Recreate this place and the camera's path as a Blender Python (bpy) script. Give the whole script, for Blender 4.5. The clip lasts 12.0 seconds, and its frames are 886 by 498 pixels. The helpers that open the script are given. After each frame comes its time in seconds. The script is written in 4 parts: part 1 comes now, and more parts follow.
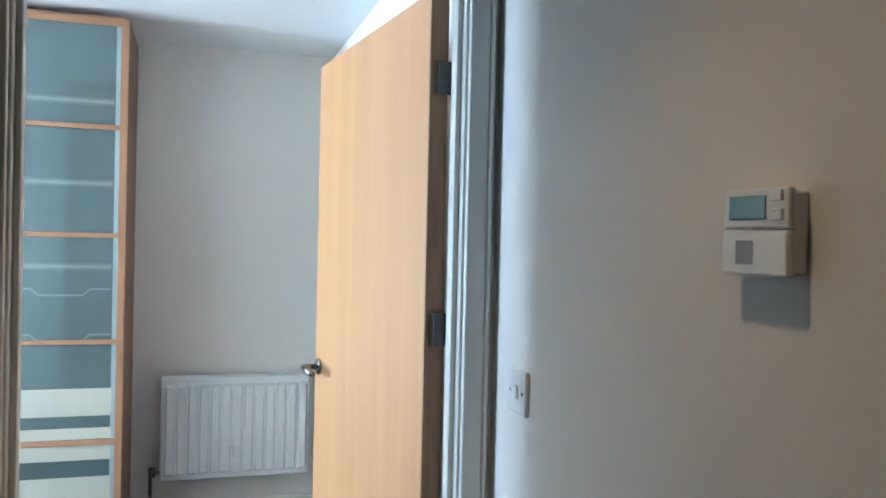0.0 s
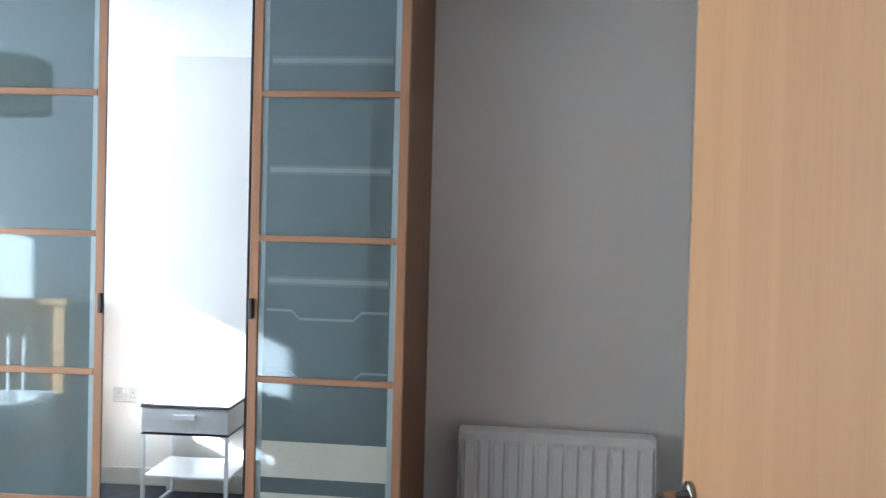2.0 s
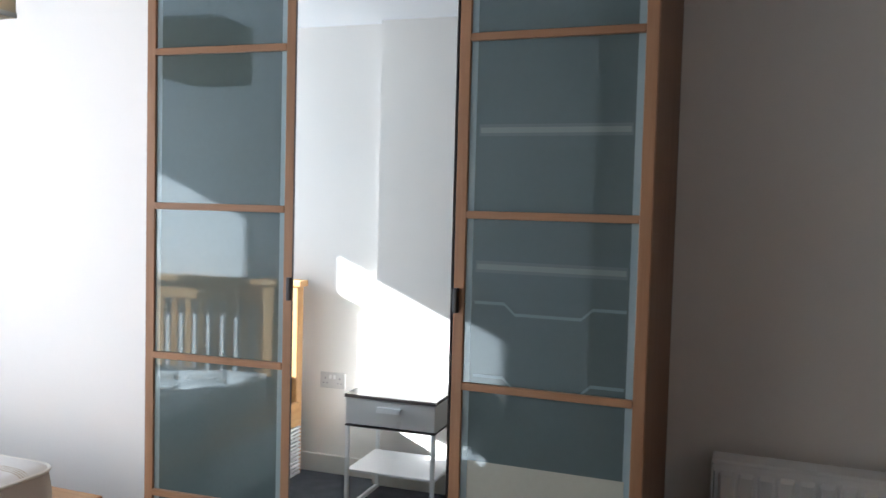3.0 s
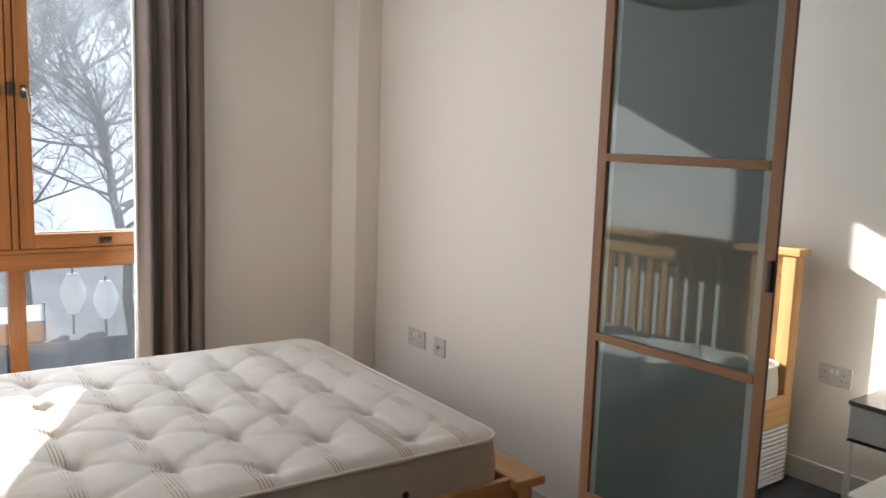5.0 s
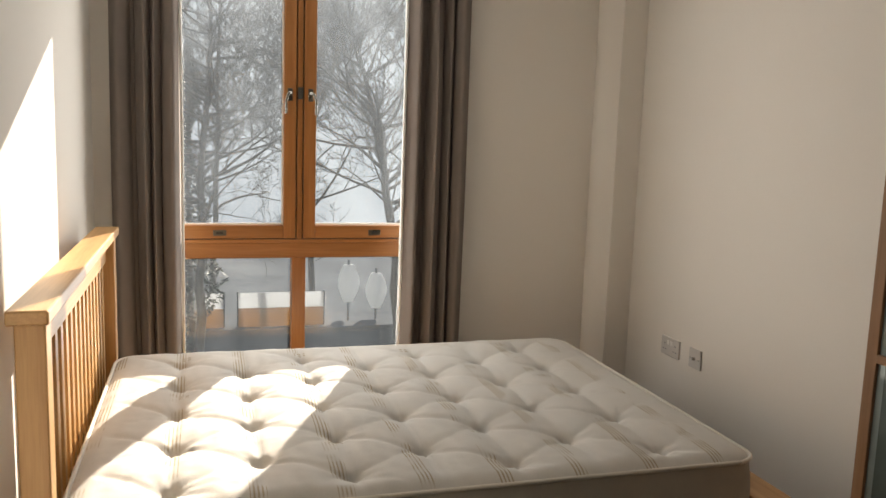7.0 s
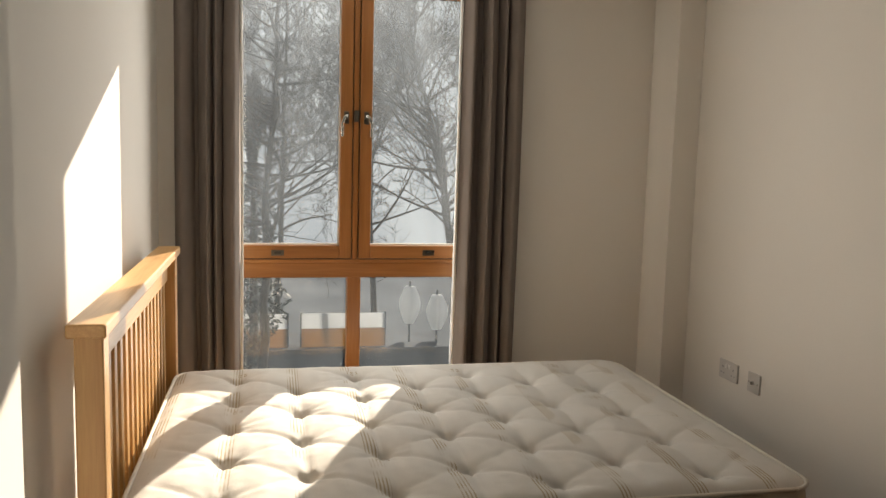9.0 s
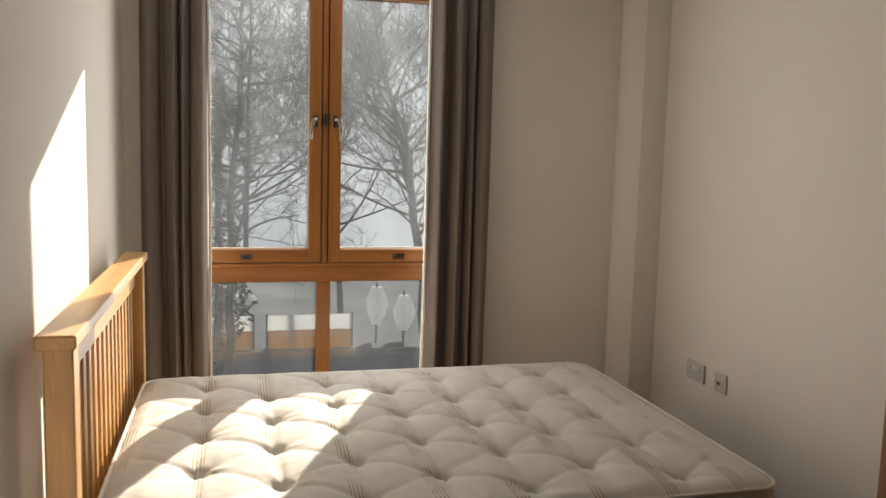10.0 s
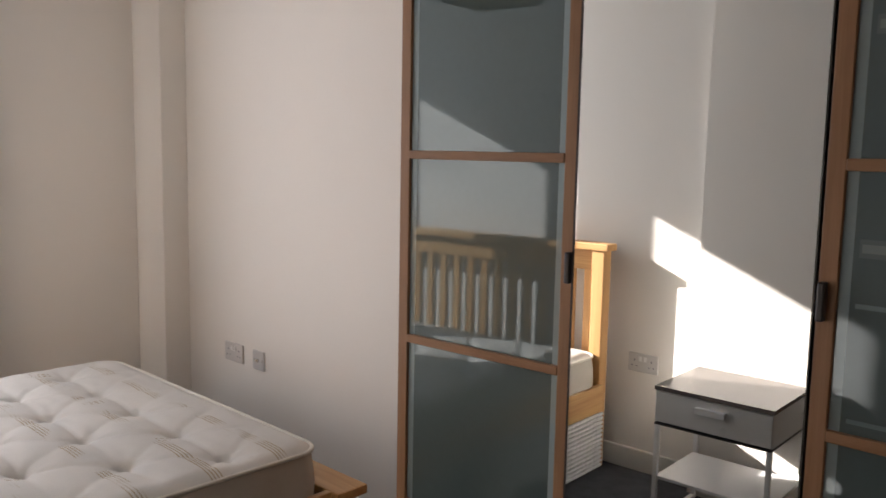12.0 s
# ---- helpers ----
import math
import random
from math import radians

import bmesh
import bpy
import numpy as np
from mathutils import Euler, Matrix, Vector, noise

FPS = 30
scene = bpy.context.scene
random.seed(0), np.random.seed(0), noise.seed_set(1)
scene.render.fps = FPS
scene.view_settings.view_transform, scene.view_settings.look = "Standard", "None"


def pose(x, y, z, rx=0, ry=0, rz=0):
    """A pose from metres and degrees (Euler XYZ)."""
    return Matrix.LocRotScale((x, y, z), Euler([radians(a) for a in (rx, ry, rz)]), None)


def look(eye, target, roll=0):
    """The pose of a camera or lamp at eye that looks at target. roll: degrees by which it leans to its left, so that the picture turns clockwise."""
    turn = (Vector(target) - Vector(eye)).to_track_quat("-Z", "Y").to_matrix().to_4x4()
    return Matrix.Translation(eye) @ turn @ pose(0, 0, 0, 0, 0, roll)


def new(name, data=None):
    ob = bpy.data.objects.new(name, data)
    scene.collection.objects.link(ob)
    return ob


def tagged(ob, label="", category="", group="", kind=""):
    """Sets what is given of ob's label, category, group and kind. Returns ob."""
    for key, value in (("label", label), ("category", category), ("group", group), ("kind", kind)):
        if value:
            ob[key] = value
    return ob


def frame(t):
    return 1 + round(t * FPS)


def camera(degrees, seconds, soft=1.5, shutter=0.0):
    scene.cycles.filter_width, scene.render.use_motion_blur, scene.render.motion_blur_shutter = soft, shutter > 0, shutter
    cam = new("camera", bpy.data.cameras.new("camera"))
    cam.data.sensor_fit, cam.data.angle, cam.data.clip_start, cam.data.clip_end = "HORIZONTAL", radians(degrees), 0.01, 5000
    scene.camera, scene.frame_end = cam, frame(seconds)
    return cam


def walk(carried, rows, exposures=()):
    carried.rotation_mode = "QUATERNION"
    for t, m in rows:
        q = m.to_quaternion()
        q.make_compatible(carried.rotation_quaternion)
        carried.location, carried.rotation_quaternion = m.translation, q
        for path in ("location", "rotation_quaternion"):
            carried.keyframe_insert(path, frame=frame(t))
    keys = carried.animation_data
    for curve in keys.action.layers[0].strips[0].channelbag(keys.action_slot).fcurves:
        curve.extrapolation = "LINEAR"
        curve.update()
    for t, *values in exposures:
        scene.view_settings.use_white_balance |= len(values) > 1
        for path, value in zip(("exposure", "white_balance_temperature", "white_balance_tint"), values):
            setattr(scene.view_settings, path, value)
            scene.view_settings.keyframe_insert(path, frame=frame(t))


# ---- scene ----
cam = camera(57.1, 12.0, shutter=0.12)
PATH = [
    (0, (0.205, -1.094, 1.443), (0.796, 0.817, 1.421), 1.3),
    (0.5, (0.294, -0.841, 1.446), (0.608, 1.134, 1.423), 1.5),
    (1, (0.313, -0.5, 1.456), (0.475, 1.493, 1.432), 1.4),
    (1.5, (0.343, -0.177, 1.465), (0.346, 1.823, 1.43), 1.4),
    (2, (0.322, 0.093, 1.464), (0.108, 2.081, 1.422), 1.5),
    (2.5, (0.237, 0.387, 1.465), (-0.202, 2.337, 1.406), 1.5),
    (3, (0.17, 0.596, 1.447), (-0.545, 2.461, 1.345), 1.5),
    (3.5, (0.099, 0.804, 1.466), (-0.919, 2.519, 1.316), 1.5),
    (5.5, (-0.102, 1.118, 1.458), (-1.845, 2.059, 1.177), 1.9),
    (6, (-0.102, 1.129, 1.449), (-1.924, 1.906, 1.174), 1.9),
    (6.5, (-0.093, 1.127, 1.446), (-1.962, 1.785, 1.171), 1.9),
    (7, (-0.092, 1.122, 1.446), (-1.99, 1.685, 1.166), 1.9),
    (7.5, (-0.07, 1.169, 1.437), (-1.996, 1.631, 1.161), 1.6),
    (9.5, (-0.06, 1.153, 1.445), (-2.003, 1.568, 1.219), 1.6),
    (10, (-0.063, 1.141, 1.459), (-1.987, 1.636, 1.23), 1.5),
    (10.5, (-0.059, 1.155, 1.455), (-1.928, 1.828, 1.226), 1.4),
    (11, (-0.068, 1.164, 1.455), (-1.837, 2.065, 1.219), 1.2),
    (11.5, (-0.081, 1.173, 1.443), (-1.678, 2.354, 1.212), 1.2),
    (12, (-0.091, 1.194, 1.438), (-1.462, 2.631, 1.201), 1.1),
]
EXPOSURES = [(0.0, 4.83, 4690, -2), (0.5, 4.5, 4680, -1), (1.0, 4.36, 4720, 0), (1.5, 4.18, 4830, 2), (2.0, 3.92, 5080, 6), (2.5, 3.40, 5380, 8), (3.0, 2.95, 5450, 9),
             (3.5, 2.60, 5680, 10), (5.5, 1.78, 6620, 12), (6.5, 1.53, 7050, 12), (7.5, 1.38, 7550, 11), (9.5, 1.17, 7650, 11), (10.5, 1.22, 7250, 12), (11.0, 1.40, 6950, 13), (11.5, 1.46, 6850, 15), (12.0, 1.80, 6500, 17)]
walk(cam, [(t, look(eye, aim, roll)) for t, eye, aim, roll in PATH], EXPOSURES)

# ---- world and sun ----
LIGHT = Vector((1.0, -0.442, -0.449))           # the way the sunlight goes
world = bpy.data.worlds.new("world")
scene.world = world
world.use_nodes = True
wn = world.node_tree.nodes
sky = wn.new("ShaderNodeTexSky")
sky.sky_type, sky.sun_disc = "NISHITA", False
sky.sun_elevation, sky.sun_rotation = math.radians(22.2), math.radians(-65.5)
world.node_tree.links.new(sky.outputs[0], wn["Background"].inputs[0])
wn["Background"].inputs[1].default_value = 0.05
sun = new("sun", bpy.data.lights.new("sun", "SUN"))
sun.data.energy, sun.data.angle, sun.data.color = 5.0, math.radians(0.5), (1.0, 0.95, 0.88)
sun.matrix_world = look(-LIGHT * 20, (0, 0, 0))
# daylight of the sky in the window's opening
sky_lamp = new("window_daylight", bpy.data.lights.new("window_daylight", "AREA"))
sky_lamp.data.shape, sky_lamp.data.size, sky_lamp.data.size_y = "RECTANGLE", 1.10, 1.86
sky_lamp.data.energy, sky_lamp.data.color = 9.0, (0.86, 0.93, 1.0)
sky_lamp.matrix_world = look((-4.0, 1.56, 1.31), (0, 1.56, 1.25))

# warm ceiling downlight of the hall
hall_lamp = new("hall_downlight_glow", bpy.data.lights.new("hall_downlight_glow", "SPOT"))
hall_lamp.data.energy, hall_lamp.data.color, hall_lamp.data.spot_size, hall_lamp.data.spot_blend = 0.80, (1.0, 0.60, 0.29), math.radians(104), 1.0
hall_lamp.data.shadow_soft_size = 0.05
hall_lamp.matrix_world = look((0.30, -0.35, 2.36), (0.30, -0.35, 0))


# ---- materials ----
def material(name, base, rough=0.6, metal=0.0, vary=0.06, scale=6.0, grain=120.0, bump=0.15, dist=0.001, spec=0.5):
    """A surface with wear at two scales: wide blotches and fine grain."""
    m = bpy.data.materials.new(name)
    m.use_nodes = True
    nt = m.node_tree
    n, l = nt.nodes, nt.links
    b = n["Principled BSDF"]
    co = n.new("ShaderNodeTexCoord")
    big, fine = n.new("ShaderNodeTexNoise"), n.new("ShaderNodeTexNoise")
    big.inputs["Scale"].default_value, big.inputs["Detail"].default_value = scale, 4
    fine.inputs["Scale"].default_value, fine.inputs["Detail"].default_value = grain, 3
    for t in (big, fine):
        l.new(co.outputs["Object"], t.inputs["Vector"])
    add = n.new("ShaderNodeMath")
    add.operation = "MULTIPLY_ADD"
    l.new(fine.outputs["Fac"], add.inputs[0])
    add.inputs[1].default_value = 0.5
    l.new(big.outputs["Fac"], add.inputs[2])
    ramp = n.new("ShaderNodeMapRange")
    l.new(add.outputs[0], ramp.inputs["Value"])
    ramp.inputs["From Min"].default_value, ramp.inputs["From Max"].default_value = 0.45, 1.05
    ramp.inputs["To Min"].default_value, ramp.inputs["To Max"].default_value = 1 - vary, 1 + vary
    mul = n.new("ShaderNodeVectorMath")
    mul.operation = "SCALE"
    mul.inputs[0].default_value = base
    l.new(ramp.outputs[0], mul.inputs["Scale"])
    l.new(mul.outputs[0], b.inputs["Base Color"])
    rr = n.new("ShaderNodeMapRange")
    l.new(big.outputs["Fac"], rr.inputs["Value"])
    rr.inputs["To Min"].default_value, rr.inputs["To Max"].default_value = max(0.02, rough - 0.08), min(1, rough + 0.08)
    l.new(rr.outputs[0], b.inputs["Roughness"])
    b.inputs["Metallic"].default_value = metal
    b.inputs["Specular IOR Level"].default_value = spec
    bp = n.new("ShaderNodeBump")
    bp.inputs["Strength"].default_value, bp.inputs["Distance"].default_value = bump, dist
    l.new(fine.outputs["Fac"], bp.inputs["Height"])
    l.new(bp.outputs[0], b.inputs["Normal"])
    return m


def wood(name, light, dark, axis=2, rough=0.35, fine=90.0, spec=0.4):
    """Wood whose grain runs along one axis."""
    m = bpy.data.materials.new(name)
    m.use_nodes = True
    nt = m.node_tree
    n, l = nt.nodes, nt.links
    b = n["Principled BSDF"]
    co, mp = n.new("ShaderNodeTexCoord"), n.new("ShaderNodeMapping")
    s = [1.0, 1.0, 1.0]
    s[axis] = 0.045
    mp.inputs["Scale"].default_value = s
    l.new(co.outputs["Object"], mp.inputs["Vector"])
    pores, rings = n.new("ShaderNodeTexNoise"), n.new("ShaderNodeTexNoise")
    pores.inputs["Scale"].default_value, pores.inputs["Detail"].default_value = fine * 2.2, 5
    rings.inputs["Scale"].default_value, rings.inputs["Detail"].default_value = fine * 0.22, 6
    rings.inputs["Distortion"].default_value = 0.7
    for t in (pores, rings):
        l.new(mp.outputs[0], t.inputs["Vector"])
    add = n.new("ShaderNodeMath")
    add.operation = "MULTIPLY_ADD"
    l.new(pores.outputs["Fac"], add.inputs[0])
    add.inputs[1].default_value = 0.55
    l.new(rings.outputs["Fac"], add.inputs[2])
    cr = n.new("ShaderNodeValToRGB")
    cr.color_ramp.elements[0].position, cr.color_ramp.elements[1].position = 0.55, 0.98
    cr.color_ramp.elements[0].color, cr.color_ramp.elements[1].color = (*dark, 1), (*light, 1)
    l.new(add.outputs[0], cr.inputs["Fac"])
    info = n.new("ShaderNodeObjectInfo")
    vr = n.new("ShaderNodeMapRange")
    vr.inputs["To Min"].default_value, vr.inputs["To Max"].default_value = 0.93, 1.07
    l.new(info.outputs["Random"], vr.inputs["Value"])
    mul = n.new("ShaderNodeVectorMath")
    mul.operation = "SCALE"
    l.new(cr.outputs["Color"], mul.inputs[0])
    l.new(vr.outputs[0], mul.inputs["Scale"])
    l.new(mul.outputs[0], b.inputs["Base Color"])
    b.inputs["Roughness"].default_value = rough
    b.inputs["Specular IOR Level"].default_value = spec
    bp = n.new("ShaderNodeBump")
    bp.inputs["Strength"].default_value, bp.inputs["Distance"].default_value = 0.12, 0.0006
    l.new(pores.outputs["Fac"], bp.inputs["Height"])
    l.new(bp.outputs[0], b.inputs["Normal"])
    return m


def frosted(name, tint, through_share, rough=0.03, ior=1.5):
    """Satin glass: a pale sheet that lets part of what is behind show, under a glossy face."""
    m = bpy.data.materials.new(name)
    m.use_nodes = True
    nt = m.node_tree
    n, l = nt.nodes, nt.links
    n.remove(n["Principled BSDF"])
    dif, tra, glo = n.new("ShaderNodeBsdfDiffuse"), n.new("ShaderNodeBsdfTransparent"), n.new("ShaderNodeBsdfGlossy")
    dif.inputs["Color"].default_value = (*tint, 1)
    tra.inputs["Color"].default_value = (0.86, 0.95, 0.95, 1)
    glo.inputs["Roughness"].default_value = rough
    mix, top, fr = n.new("ShaderNodeMixShader"), n.new("ShaderNodeMixShader"), n.new("ShaderNodeFresnel")
    mix.inputs[0].default_value = through_share
    fr.inputs["IOR"].default_value = ior
    l.new(dif.outputs[0], mix.inputs[1])
    l.new(tra.outputs[0], mix.inputs[2])
    l.new(fr.outputs[0], top.inputs[0])
    l.new(mix.outputs[0], top.inputs[1])
    l.new(glo.outputs[0], top.inputs[2])
    l.new(top.outputs[0], n["Material Output"].inputs["Surface"])
    return m


def window_glass(name, dust_veil):
    """Clear glass with a thin film of dust that the sun lights up, thickened to imitate haze and glare."""
    m = frosted(name, (0.8, 0.8, 0.8), 1.0, 0.0, 1.35)
    nt = m.node_tree
    n, l = nt.nodes, nt.links
    mix = [x for x in n if x.type == "MIX_SHADER"][0]
    dif = [x for x in n if x.type == "BSDF_DIFFUSE"][0]
    tl = n.new("ShaderNodeBsdfTranslucent")
    tl.inputs["Color"].default_value = (0.76, 0.87, 1.0, 1)
    l.new(tl.outputs[0], mix.inputs[1])
    n.remove(dif)
    tra = [x for x in n if x.type == "BSDF_TRANSPARENT"][0]
    tra.inputs["Color"].default_value = (0.97, 0.98, 0.98, 1)
    co, no, mr = n.new("ShaderNodeTexCoord"), n.new("ShaderNodeTexNoise"), n.new("ShaderNodeMapRange")
    mp = n.new("ShaderNodeMapping")
    mp.inputs["Scale"].default_value = (1, 2.2, 0.8)
    l.new(co.outputs["Object"], mp.inputs["Vector"])
    no.inputs["Scale"].default_value, no.inputs["Detail"].default_value = 2.2, 5
    l.new(mp.outputs[0], no.inputs["Vector"])
    mr.inputs["From Min"].default_value, mr.inputs["From Max"].default_value = 0.3, 0.75
    l.new(no.outputs["Fac"], mr.inputs["Value"])
    # film gets denser upwards, which paints in the glare at the top
    sep, up, mu, inv = n.new("ShaderNodeSeparateXYZ"), n.new("ShaderNodeMapRange"), n.new("ShaderNodeMath"), n.new("ShaderNodeMath")
    l.new(co.outputs["Object"], sep.inputs[0])
    l.new(sep.outputs["Z"], up.inputs["Value"])
    up.inputs["From Min"].default_value, up.inputs["From Max"].default_value = 0.6, 1.7
    up.inputs["To Min"].default_value, up.inputs["To Max"].default_value = 0.8, 2.2
    mr.inputs["To Min"].default_value, mr.inputs["To Max"].default_value = dust_veil * 0.5, dust_veil * 1.5
    mu.operation, inv.operation = "MULTIPLY", "SUBTRACT"
    l.new(mr.outputs[0], mu.inputs[0])
    l.new(up.outputs[0], mu.inputs[1])
    inv.inputs[0].default_value = 1.0
    l.new(mu.outputs[0], inv.inputs[1])
    l.new(inv.outputs[0], mix.inputs[0])
    return m


def satin_glass(name, tint):
    """Back-frosted glass: a milky sheet under a smooth, glossy face."""
    m = material(name, tint, 0.04, vary=0.05, scale=2.5, grain=60, bump=0.0, spec=0.9)
    b = m.node_tree.nodes["Principled BSDF"]
    m.node_tree.links.remove(b.inputs["Roughness"].links[0])
    b.inputs["Roughness"].default_value = 0.03
    b.inputs["IOR"].default_value = 1.6
    b.inputs["Specular Tint"].default_value = (0.78, 0.92, 1.0, 1)
    return m


def striped_ticking(name):
    """Cream mattress ticking with pale tan woven stripes and small crossed marks."""
    m = material(name, (0.585, 0.558, 0.514), 0.85, vary=0.08, scale=5, grain=260, bump=0.35, dist=0.0015)
    nt = m.node_tree
    n, l = nt.nodes, nt.links
    b = n["Principled BSDF"]
    old = b.inputs["Base Color"].links[0].from_socket
    co, sep = n.new("ShaderNodeTexCoord"), n.new("ShaderNodeSeparateXYZ")
    l.new(co.outputs["Object"], sep.inputs[0])

    def bands(socket, period, share, phase):
        a, f, c = n.new("ShaderNodeMath"), n.new("ShaderNodeMath"), n.new("ShaderNodeMath")
        a.operation, f.operation, c.operation = "MULTIPLY_ADD", "FRACT", "LESS_THAN"
        a.inputs[1].default_value, a.inputs[2].default_value, c.inputs[1].default_value = 1 / period, phase, share
        l.new(socket, a.inputs[0])
        l.new(a.outputs[0], f.inputs[0])
        l.new(f.outputs[0], c.inputs[0])
        return c.outputs[0]

    def times(a, c):
        k = n.new("ShaderNodeMath")
        k.operation = "MULTIPLY"
        l.new(a, k.inputs[0])
        l.new(c, k.inputs[1])
        return k.outputs[0]

    wide = bands(sep.outputs["Y"], 0.215, 0.20, 0.35)
    thin = bands(sep.outputs["Y"], 0.0108, 0.45, 0.0)
    no = n.new("ShaderNodeTexNoise")
    no.inputs["Scale"].default_value = 7.0
    l.new(co.outputs["Object"], no.inputs["Vector"])
    patch = n.new("ShaderNodeMapRange")
    patch.inputs["From Min"].default_value, patch.inputs["From Max"].default_value = 0.45, 0.55
    l.new(no.outputs["Fac"], patch.inputs["Value"])
    lines = times(times(wide, thin), patch.outputs[0])
    cross = times(bands(sep.outputs["Y"], 0.43, 0.10, 0.62), bands(sep.outputs["X"], 0.47, 0.07, 0.3))
    dots = times(cross, times(bands(sep.outputs["X"], 0.016, 0.55, 0), bands(sep.outputs["Y"], 0.021, 0.6, 0)))
    both = n.new("ShaderNodeMath")
    both.operation = "MAXIMUM"
    l.new(lines, both.inputs[0])
    l.new(dots, both.inputs[1])
    half = n.new("ShaderNodeMath")
    half.operation = "MULTIPLY"
    half.inputs[1].default_value = 0.85
    l.new(both.outputs[0], half.inputs[0])
    mix = n.new("ShaderNodeMix")
    mix.data_type = "RGBA"
    l.new(half.outputs[0], mix.inputs["Factor"])
    l.new(old, mix.inputs[6])
    mix.inputs[7].default_value = (0.36, 0.285, 0.18, 1)
    l.new(mix.outputs[2], b.inputs["Base Color"])
    return m


M_WALL = material("wall_paint", (0.80, 0.760, 0.702), 0.85, vary=0.025, scale=1.3, grain=260, bump=0.08, dist=0.0006, spec=0.3)
M_CEIL = material("ceiling_paint", (0.84, 0.84, 0.83), 0.9, vary=0.02, scale=1.0, grain=200, bump=0.06, spec=0.2)
M_TRIM = material("trim_gloss", (0.70, 0.675, 0.615), 0.35, vary=0.03, scale=4, grain=90, bump=0.03)
M_CARPET = material("carpet", (0.085, 0.09, 0.10), 0.95, vary=0.30, scale=14, grain=420, bump=0.9, dist=0.006, spec=0.1)
M_DOOR = wood("door_veneer", (0.53, 0.288, 0.124), (0.475, 0.25, 0.104), 2, 0.42, 55)
M_DOOR_EDGE = wood("door_lipping", (0.30, 0.17, 0.085), (0.20, 0.105, 0.05), 2, 0.5, 90)
M_OAK_Z = wood("oak_upright", (0.60, 0.36, 0.155), (0.44, 0.235, 0.085), 2, 0.38)
M_OAK_X = wood("oak_across", (0.60, 0.36, 0.155), (0.44, 0.235, 0.085), 0, 0.38)
M_OAK_Y = wood("oak_along", (0.60, 0.36, 0.155), (0.44, 0.235, 0.085), 1, 0.38)
M_WARD_Z = wood("wardrobe_oak_upright", (0.36, 0.19, 0.095), (0.28, 0.14, 0.066), 2, 0.42, 120)
# wardrobe oak darkened: the shade on its window-averted side is in the colour
M_WARD_SHADED = wood("wardrobe_oak_shaded", (0.20, 0.105, 0.055), (0.15, 0.075, 0.038), 2, 0.5, 120)
M_WARD_X = wood("wardrobe_oak_across", (0.36, 0.19, 0.095), (0.28, 0.14, 0.066), 0, 0.42, 120)
M_PINE_Z = wood("window_wood_upright", (0.42, 0.182, 0.063), (0.29, 0.113, 0.032), 2, 0.3, 60)
M_PINE_Y = wood("window_wood_across", (0.42, 0.182, 0.063), (0.29, 0.113, 0.032), 1, 0.3, 60)
M_FROST = satin_glass("frosted_glass", (0.090, 0.116, 0.113))
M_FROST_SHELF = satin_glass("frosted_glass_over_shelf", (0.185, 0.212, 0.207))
M_FROST_HALO = satin_glass("frosted_glass_near_shelf", (0.122, 0.150, 0.146))
M_FROST_TRAY = satin_glass("frosted_glass_over_tray", (0.165, 0.215, 0.225))
M_FROST_CREAM = satin_glass("frosted_glass_over_drawer", (0.44, 0.425, 0.345))
M_FROST_EDGE = satin_glass("frosted_glass_edge", (0.29, 0.36, 0.37))
M_MIRROR = material("mirror_silver", (0.93, 0.95, 0.94), 0.0, 1.0, vary=0.0, bump=0.0)
M_MIRROR.node_tree.nodes["Principled BSDF"].inputs["Roughness"].links and M_MIRROR.node_tree.links.remove(
    M_MIRROR.node_tree.nodes["Principled BSDF"].inputs["Roughness"].links[0])
M_MIRROR.node_tree.nodes["Principled BSDF"].inputs["Roughness"].default_value = 0.0
M_SHELF = material("white_board", (0.86, 0.86, 0.85), 0.5, vary=0.02)
M_CREAM = material("cream_drawer", (0.80, 0.76, 0.62), 0.5, vary=0.03)
M_CARCASS = material("wardrobe_inside", (0.16, 0.19, 0.20), 0.6, vary=0.05)
M_RAD = material("radiator_enamel", (0.80, 0.80, 0.78), 0.3, vary=0.02, bump=0.02)
M_PLASTIC = material("white_plastic", (0.80, 0.79, 0.76), 0.35, vary=0.02, bump=0.02)
M_SOCKET = material("grey_socket_plate", (0.60, 0.58, 0.55), 0.35, vary=0.03, bump=0.02)
M_GREYPL = material("grey_plastic", (0.22, 0.22, 0.23), 0.4, vary=0.03)
M_LCD = material("lcd_green", (0.06, 0.16, 0.14), 0.15, vary=0.05, bump=0.0)
M_CHROME = material("satin_chrome", (0.55, 0.54, 0.52), 0.25, 1.0, vary=0.03, bump=0.02)
M_LEVER = material("dark_chrome", (0.30, 0.285, 0.26), 0.16, 1.0, vary=0.05)
M_BRONZE = material("window_fitting", (0.16, 0.145, 0.12), 0.28, 1.0, vary=0.1)
M_HINGE = material("worn_hinge_plate", (0.32, 0.305, 0.28), 0.38, 0.3, vary=0.35, scale=60)
M_DARKMETAL = material("aged_hinge_steel", (0.075, 0.07, 0.06), 0.5, 0.6, vary=0.2, scale=40)
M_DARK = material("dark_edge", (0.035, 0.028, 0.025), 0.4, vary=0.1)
M_STEEL_W = material("white_steel", (0.80, 0.80, 0.79), 0.35, vary=0.02, bump=0.02)
M_NS = material("nightstand_white", (0.66, 0.66, 0.64), 0.3, vary=0.02, bump=0.02)
M_NS_TOP = material("nightstand_top", (0.16, 0.14, 0.125), 0.18, vary=0.05, bump=0.02)
